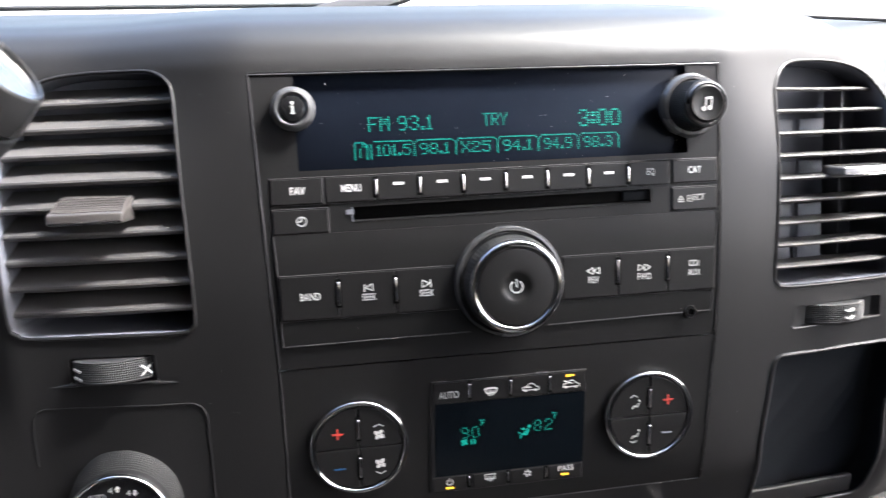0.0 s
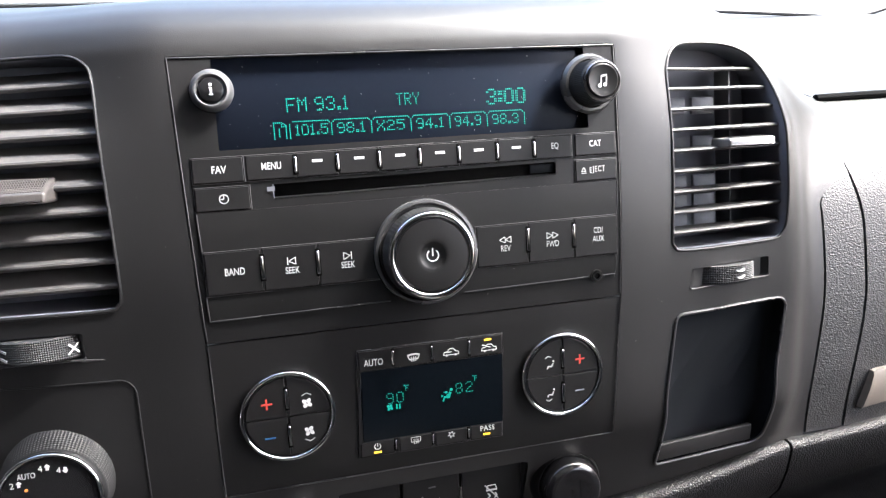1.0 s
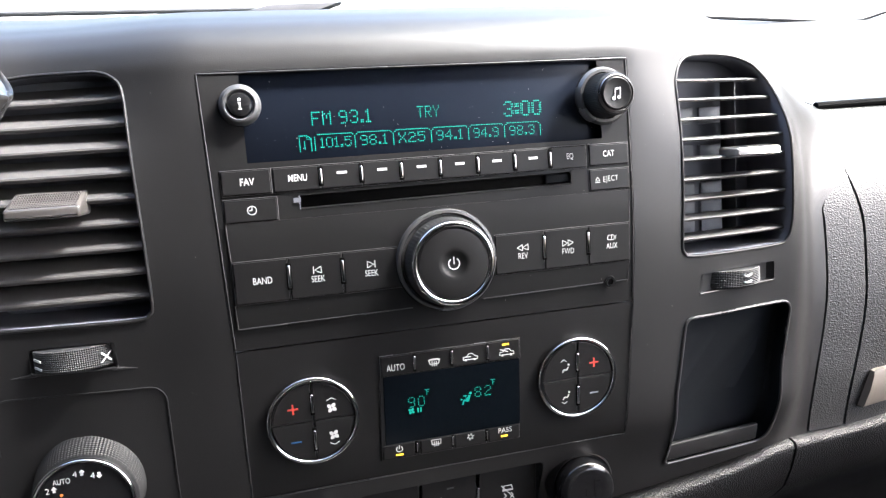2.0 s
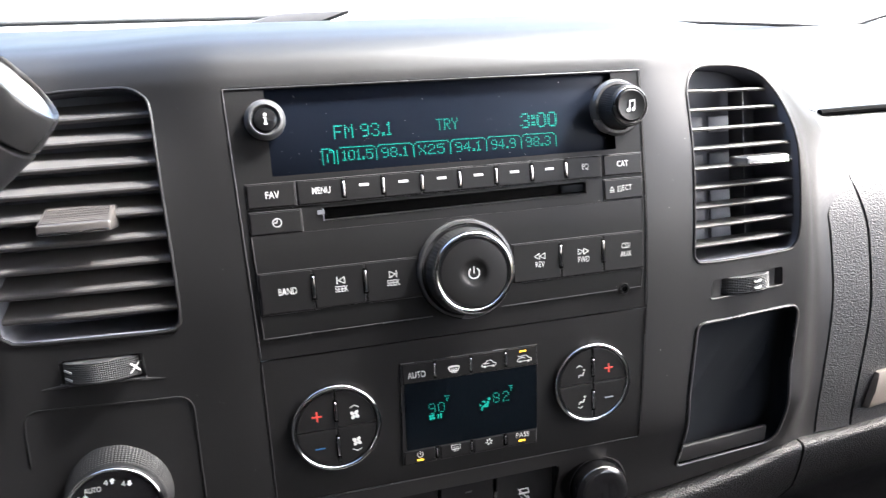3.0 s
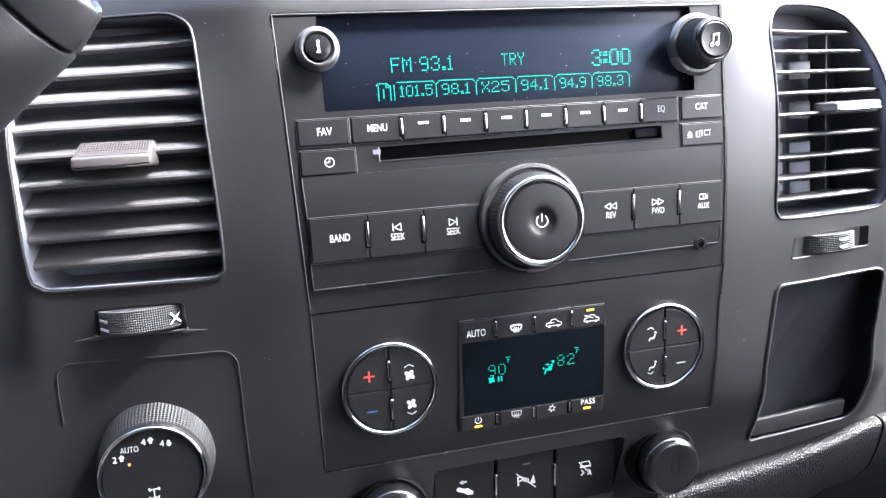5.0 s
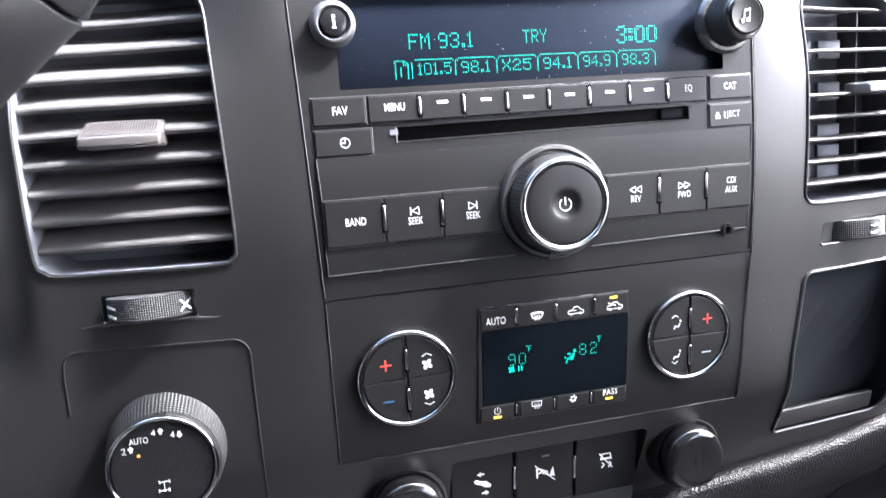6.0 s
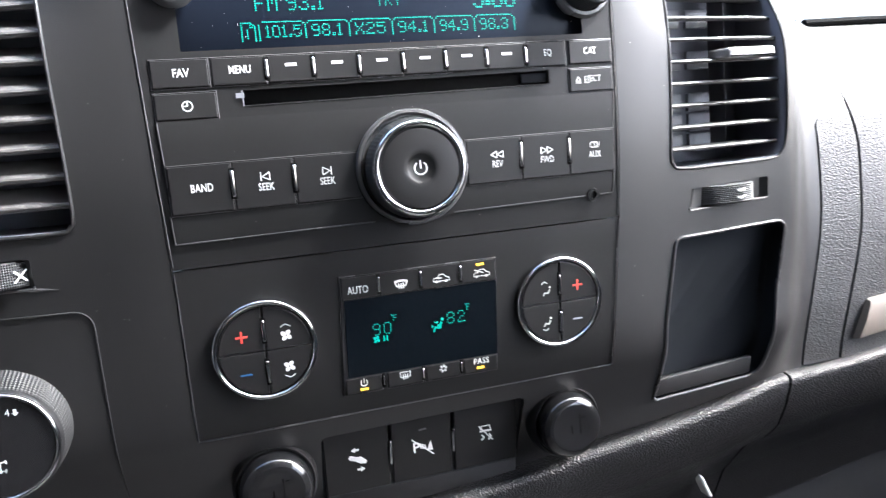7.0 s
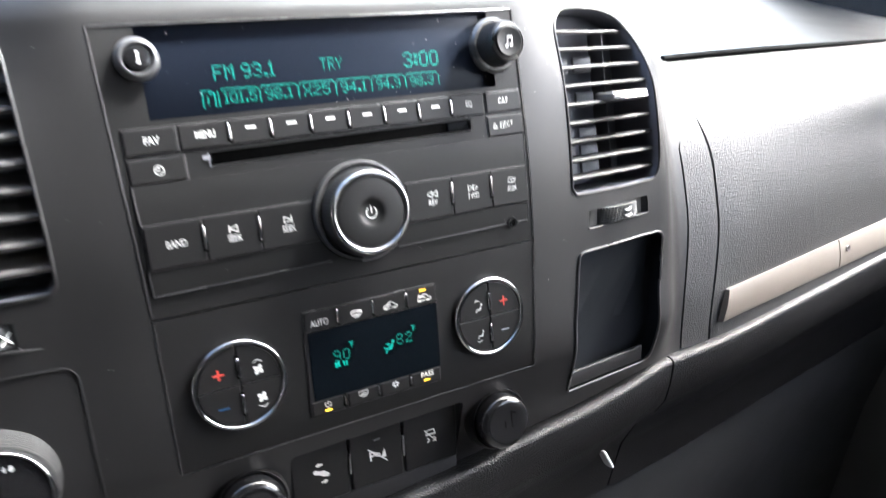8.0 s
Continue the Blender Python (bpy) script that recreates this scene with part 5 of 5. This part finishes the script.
def trim_piece(name, xa, xb):
    bm = bmesh.new()
    rings = []
    for x in linspace_dense(xa, xb, 14):
        t = (x - 276) / (512 - 276)
        y = 26.5 + 0.075 * (x - 276)
        zb, zt = -220.6 + 19.0 * t * 0.72 + 0.0, -197.8 + 16.6 * t * 0.98
        lead = max(0.0, 1 - (x - xa) / 10) if xa < 300 else 0
        rings.append([bm.verts.new((x + lead * 9 * f, y + dy, zb + (zt - zb) * f)) for f, dy in ((0, 4), (0.02, -0.6), (0.1, -1.4), (0.5, -2.2), (0.88, -1.6), (0.98, -0.8), (1.0, 4))])
    for a, b in zip(rings, rings[1:]):
        for k in range(6):
            bm.faces.new((a[k], b[k], b[k + 1], a[k + 1]))
        bm.faces.new((a[6], b[6], b[0], a[0]))
    bm.faces.new(rings[0])
    bm.faces.new(rings[-1][::-1])
    bmesh.ops.recalc_face_normals(bm, faces=bm.faces)
    return part(name, bm, TRIM, trim)


trim_piece("trim_strip", 275.0, 424.5)
trim_piece("trim_end", 426.0, 700.0)
sy = 26.5 + 0.075 * (438 - 276) - 3.6
part("trim_screw", lathe([(2.6, sy + 1.5), (2.4, sy + 0.1), (1.4, sy + 0.4), (0, sy + 0.5)], 436, -197.0, 16), SATIN, trim, "small round screw")

# black strip for the shaded seam on the passenger shelf
seam = thing("shelf_seam", "thin black strip for the shaded gap between upper dash and airbag cover", "seam", (285, 80, -31), kind="structure")
part("seam_gap", tube([(x, y - 1.2, z + 1.2) for x, y, z in ((287, 80, -29.2), (330, 80, -28.6), (400, 80, -28.6), (480, 80, -30), (567, 81, -31.5), (680, 84, -36))], 2.6), GAP_BLACK, seam)

# ---- column shift lever ----
lever = thing("shift_lever", "black column shift lever with a tow button", "shift lever", (-235, -75, -85))
TIP, AXIS = Vector((-159, -93, -5.5)), Vector((0.79, -0.14, 0.60)).normalized()
SIDE_U = AXIS.cross(Vector((0, 1, 0))).normalized()
SIDE_V = AXIS.cross(SIDE_U).normalized()


def lever_sweep(stations, seg=48, su=1.0, sv=0.92):
    """Rings across the lever: (distance back from the tip, radius)."""
    bm = bmesh.new()
    rings = []
    for d, r in stations:
        c = TIP - AXIS * d
        if r < 0.01:
            rings.append([bm.verts.new(c)])
        else:
            rings.append([bm.verts.new(c + r * (su * math.cos(2 * math.pi * k / seg) * SIDE_U + sv * math.sin(2 * math.pi * k / seg) * SIDE_V)) for k in range(seg)])
    for a, b in zip(rings, rings[1:]):
        for k in range(seg):
            j = (k + 1) % seg
            if len(b) == 1:
                bm.faces.new((a[k], a[j], b[0]))
            elif len(a) == 1:
                bm.faces.new((a[0], b[j], b[k]))
            else:
                bm.faces.new((a[k], a[j], b[j], b[k]))
    bmesh.ops.recalc_face_normals(bm, faces=bm.faces)
    return bm


part("lever_body", lever_sweep([(13.6, 15.2), (13.7, 17.2), (14.3, 17.9), (40, 19.0), (80, 19.8), (120, 19.0), (150, 15), (175, 11), (176, 0)]), LEVER, lever, "grained black lever body", smooth=50)
part("end_cap", lever_sweep([(14.2, 15.0), (12.4, 15.2), (12.3, 17.2), (11.6, 17.6), (4, 15.6), (1.0, 14.8), (0.2, 14.3), (0, 13.8), (0.5, 13.2), (1.4, 12.9)]), CAP, lever, "tapered hollow end cap", smooth=50)
part("end_dish", lever_sweep([(1.3, 13.1), (2.2, 12.2), (2.9, 9.5), (3.3, 5), (3.4, 0)]), DISH, lever, "glossy shallow end dish", smooth=60)
# the tow button lies on the side that faces the cab
BACK = (-SIDE_V if (-SIDE_V).y < 0 else SIDE_V)
ACROSS = SIDE_U if SIDE_U.z > 0 else -SIDE_U


def lever_patch(d0, d1, w0, w1, lift, name, mat, parent, inset=0.0, lab="", r=3.0):
    o = rounded([(d0, w0, r), (d0, w1, r), (d1, w1, r), (d1, w0, r)], 4)
    bm = bmesh.new()

    def at(d, w, h):
        q = max(0.0, 1 - (w / 18.6) ** 2)
        return TIP - AXIS * d + ACROSS * w + BACK * (0.92 * 18.6 * math.sqrt(q) + h)

    top = [bm.verts.new(at(d, w, lift)) for d, w in o]
    base = [bm.verts.new(at(d, w, lift - 3)) for d, w in o]
    bm.faces.new(top)
    bm.faces.new(base[::-1])
    for i in range(len(o)):
        j = (i + 1) % len(o)
        bm.faces.new((top[i], base[i], base[j], top[j]))
    bmesh.ops.recalc_face_normals(bm, faces=bm.faces)
    return part(name, bm, mat, parent, lab), at


well, _ = lever_patch(16.0, 38.4, -4.6, 8.2, 0.2, "button_gap", DARK, lever)
tow, tow_at = lever_patch(16.8, 37.6, -3.9, 7.5, 0.6, "tow_button", CAP, lever, lab="rounded tow haul button")
sign = bmesh.new()
for poly in ([(19.6, 0.8), (19.6, 3.8), (22.4, 2.6), (22.4, 2.0)], [(24.6, 0.6), (25.4, 3.0), (29.8, 3.2), (30.4, 0.6)], [(30.4, 0.4), (33.0, 0.4), (33.0, 1.0), (30.4, 1.0)]):
    top = [sign.verts.new(tow_at(d, w, 1.0)) for d, w in poly]
    sign.faces.new(top)
for cx, cw in ((26.2, -0.2), (29.2, -0.2)):
    sign.faces.new([sign.verts.new(tow_at(cx + 0.9 * math.cos(a * math.pi / 6), cw + 0.9 * math.sin(a * math.pi / 6), 1.05)) for a in range(12)])
part("tow_sign", sign, INK_GREY, tow, "grey trailer sign")
part("lever_stem", tube([tuple(TIP - AXIS * d + Vector((0, 0.0, 0))) for d in (165, 200, 240)], [12, 10, 9], seg=24), LEVER, lever)

# ---- instrument cluster edge ----
cluster = thing("instrument_cluster", "silver cluster surround with a dark ringed gauge", "instrument cluster", (-300, 60, -200))
part("cluster_plate", prism(rounded([(-238.5, -62, 6), (-244, -175, 14), (-420, -175, 14), (-420, -62, 6)], 5), 30, 38, r=1.5), SILVER, cluster, "satin silver plate")
part("gauge_ring", lathe([(34, 30.5), (33, 26), (30, 25), (28.5, 27), (27, 36), (0, 38)], -279, -118, 64), GLOSS, cluster, "dark gauge ring")
part("backing", block(-430, -238.5, -262, -50, 40, 60, 2), BEZEL, cluster)

# ---- the cab round it ----
def slab(name, corners, thick, mat, label, category, kind="structure"):
    """A flat wall through four corners in metres, thickened outwards."""
    a, b, c, d = (Vector(p) for p in corners)
    n = (b - a).cross(d - a).normalized() * thick
    bm = bmesh.new()
    top, low = [bm.verts.new(p) for p in (a, b, c, d)], [bm.verts.new(p + n) for p in (a, b, c, d)]
    bm.faces.new(top[::-1])
    bm.faces.new(low)
    for i in range(4):
        j = (i + 1) % 4
        bm.faces.new((top[i], top[j], low[j], low[i]))
    bmesh.ops.recalc_face_normals(bm, faces=bm.faces)
    me = bpy.data.meshes.new(name)
    bm.to_mesh(me)
    bm.free()
    me.materials.append(mat)
    return tagged(new(name, me), label, category, kind=kind)


W, FLOOR, BELT, ROOF, REAR, HEAD = 0.80, 0.72, 1.40, 2.02, -2.20, -0.32
slab("floor", [(-W, REAR, FLOOR), (W, REAR, FLOOR), (W, 0.6, FLOOR), (-W, 0.6, FLOOR)], -0.03, FLOORING, "grey carpeted cab floor", "floor")
slab("firewall", [(-W, 0.45, FLOOR), (W, 0.45, FLOOR), (W, 0.45, 1.36), (-W, 0.45, 1.36)], 0.03, CARPET, "dark firewall under the windshield", "wall")
slab("ceiling", [(-W, REAR, ROOF), (W, REAR, ROOF), (W, HEAD, ROOF), (-W, HEAD, ROOF)], 0.04, HEADLINER, "grey cloth headliner", "ceiling")
for s, nm in ((-1, "wall_west"), (1, "wall_east")):
    # the west wall runs up to the roof, unseen, to keep light off the left
    belt = BELT if s > 0 else ROOF - 0.02
    slab(nm, [(s * W, REAR, FLOOR), (s * W, 0.48, FLOOR), (s * W, 0.48, belt), (s * W, REAR, belt)], 0.05 * -s, LINER if s > 0 else CARPET, "plain unseen cab side wall, with a window only on the right", "wall")
    for ya, yb in ((REAR, -1.95), (-1.16, -0.98)):
        slab(nm + "_post", [(s * W, ya, BELT), (s * W, yb, BELT), (s * W, yb, ROOF), (s * W, ya, ROOF)], 0.05 * -s, LINER, "grey cab door post", "post")
    slab(nm + "_pillar", [(s * W, 0.36, BELT), (s * W, 0.46, BELT), (s * W, HEAD + 0.06, ROOF), (s * W, HEAD - 0.04, ROOF)], 0.05 * -s, LINER, "grey sloping windshield pillar", "pillar")
slab("sail_panel", [(W - 0.002, 0.10, BELT), (W - 0.002, 0.46, BELT), (W - 0.002, 0.46, 1.47), (W - 0.002, 0.10, 1.53)], -0.03, CARPET, "dark plain panel at the window's front corner", "panel")
# rear wall added without a window, dark so nothing bright reflects from behind
slab("wall_south", [(-W, REAR, FLOOR), (W, REAR, FLOOR), (W, REAR, ROOF), (-W, REAR, ROOF)], -0.05, CARPET, "plain dark unseen rear wall without a window", "wall")
# unseen slab hung in front of the headliner to keep sun off the lower stack
EDGE, EDGE_Z = -0.082, 1.829
slab("ceiling_shade", [(-W, EDGE, EDGE_Z), (W, EDGE, EDGE_Z), (W, HEAD, ROOF), (-W, HEAD, ROOF)], 0.03, HEADLINER, "unseen sloping slab added to shade the lower stack", "ceiling")
shield = slab("window_1", [(-W, 0.42, 1.425), (W, 0.42, 1.425), (W, EDGE, EDGE_Z), (-W, EDGE, EDGE_Z)], 0.005, GLASS, "clear sloping windshield", "windshield")
shield.visible_shadow = False

foot = thing("windshield_gasket", "dark rubber strip at the foot of the windshield", "gasket", (0, 388, 98), kind="structure")
part("gasket_strip", tube([(x, 380 - 45 * (x / 700) ** 2, 101 - 9 * (x / 700) ** 2 + (3 if x < 0 else 0)) for x in linspace_dense(-700, -8, 30)], 2.2), DARK, foot)
part("gasket_strip", tube([(90, 360, 95.0), (188, 360, 91.8), (296, 360, 88.0), (370, 360, 84.8), (430, 360, 81.8), (500, 360, 78.2), (570, 360, 74.2), (600, 360, 76.5), (628, 360, 83.0), (700, 360, 96.0)],
                          [0.7, 1.3, 2.0, 2.4, 2.4, 2.4, 2.4, 2.4, 2.4, 2.4]), DARK, foot)
# plain grey wedge for a dark patch near the glass
top_wedge = thing("dash_top_wedge", "low grey wedge on the dash top near the glass", "dash tray", (-45, 300, 82))
part("wedge", prism([(-92, 82), (-58, 91), (2, 92), (-32, 81)], 296, 312, r=1), VANE, top_wedge)

ground = bmesh.new()
ground_v = [ground.verts.new((x, y, 0)) for x, y in ((-600, -600), (600, -600), (600, 600), (-600, 600))]
ground.faces.new(ground_v)
gm = bpy.data.meshes.new("ground")
ground.to_mesh(gm)
ground.free()
gm.materials.append(GROUND)
tagged(new("ground", gm), "pale sunlit concrete ground", "ground", kind="structure")

# ---- dust on the plastics ----
rng = random.Random(7)
specks = bmesh.new()
for k in range(150):
    x, z = (rng.uniform(-85, 85), rng.uniform(-40, -3)) if k < 80 else (rng.uniform(-98, 98), rng.uniform(-122, -42))
    if k > 112:
        x, z = rng.choice((rng.uniform(-131, -106), rng.uniform(106, 131), rng.uniform(-120, 120))), rng.uniform(-190, 12)
        y = dash_y(x, z) - 0.25
        if abs(x) < 105 and z < 1:
            continue
    else:
        y = -0.75 if z > -42 and abs(x) < 86 else bend(z) - (0.95 if z < -67 else 0.0)
    a, l, w = rng.uniform(0, 3.14), rng.uniform(0.05, 0.17) * (3.0 if rng.random() < 0.12 else 1), rng.uniform(0.04, 0.10)
    c, s = math.cos(a), math.sin(a)
    vs = [specks.verts.new((x + c * u * l - s * v * w, y, z + s * u * l + c * v * w)) for u, v in ((-1, -1), (1, -0.6), (0.8, 1), (-0.7, 0.8))]
    specks.faces.new(vs)
dust = part("dust_specks", specks, DUST)
tagged(dust, "scattered pale dust specks on the stack", "dust", kind="stuff")
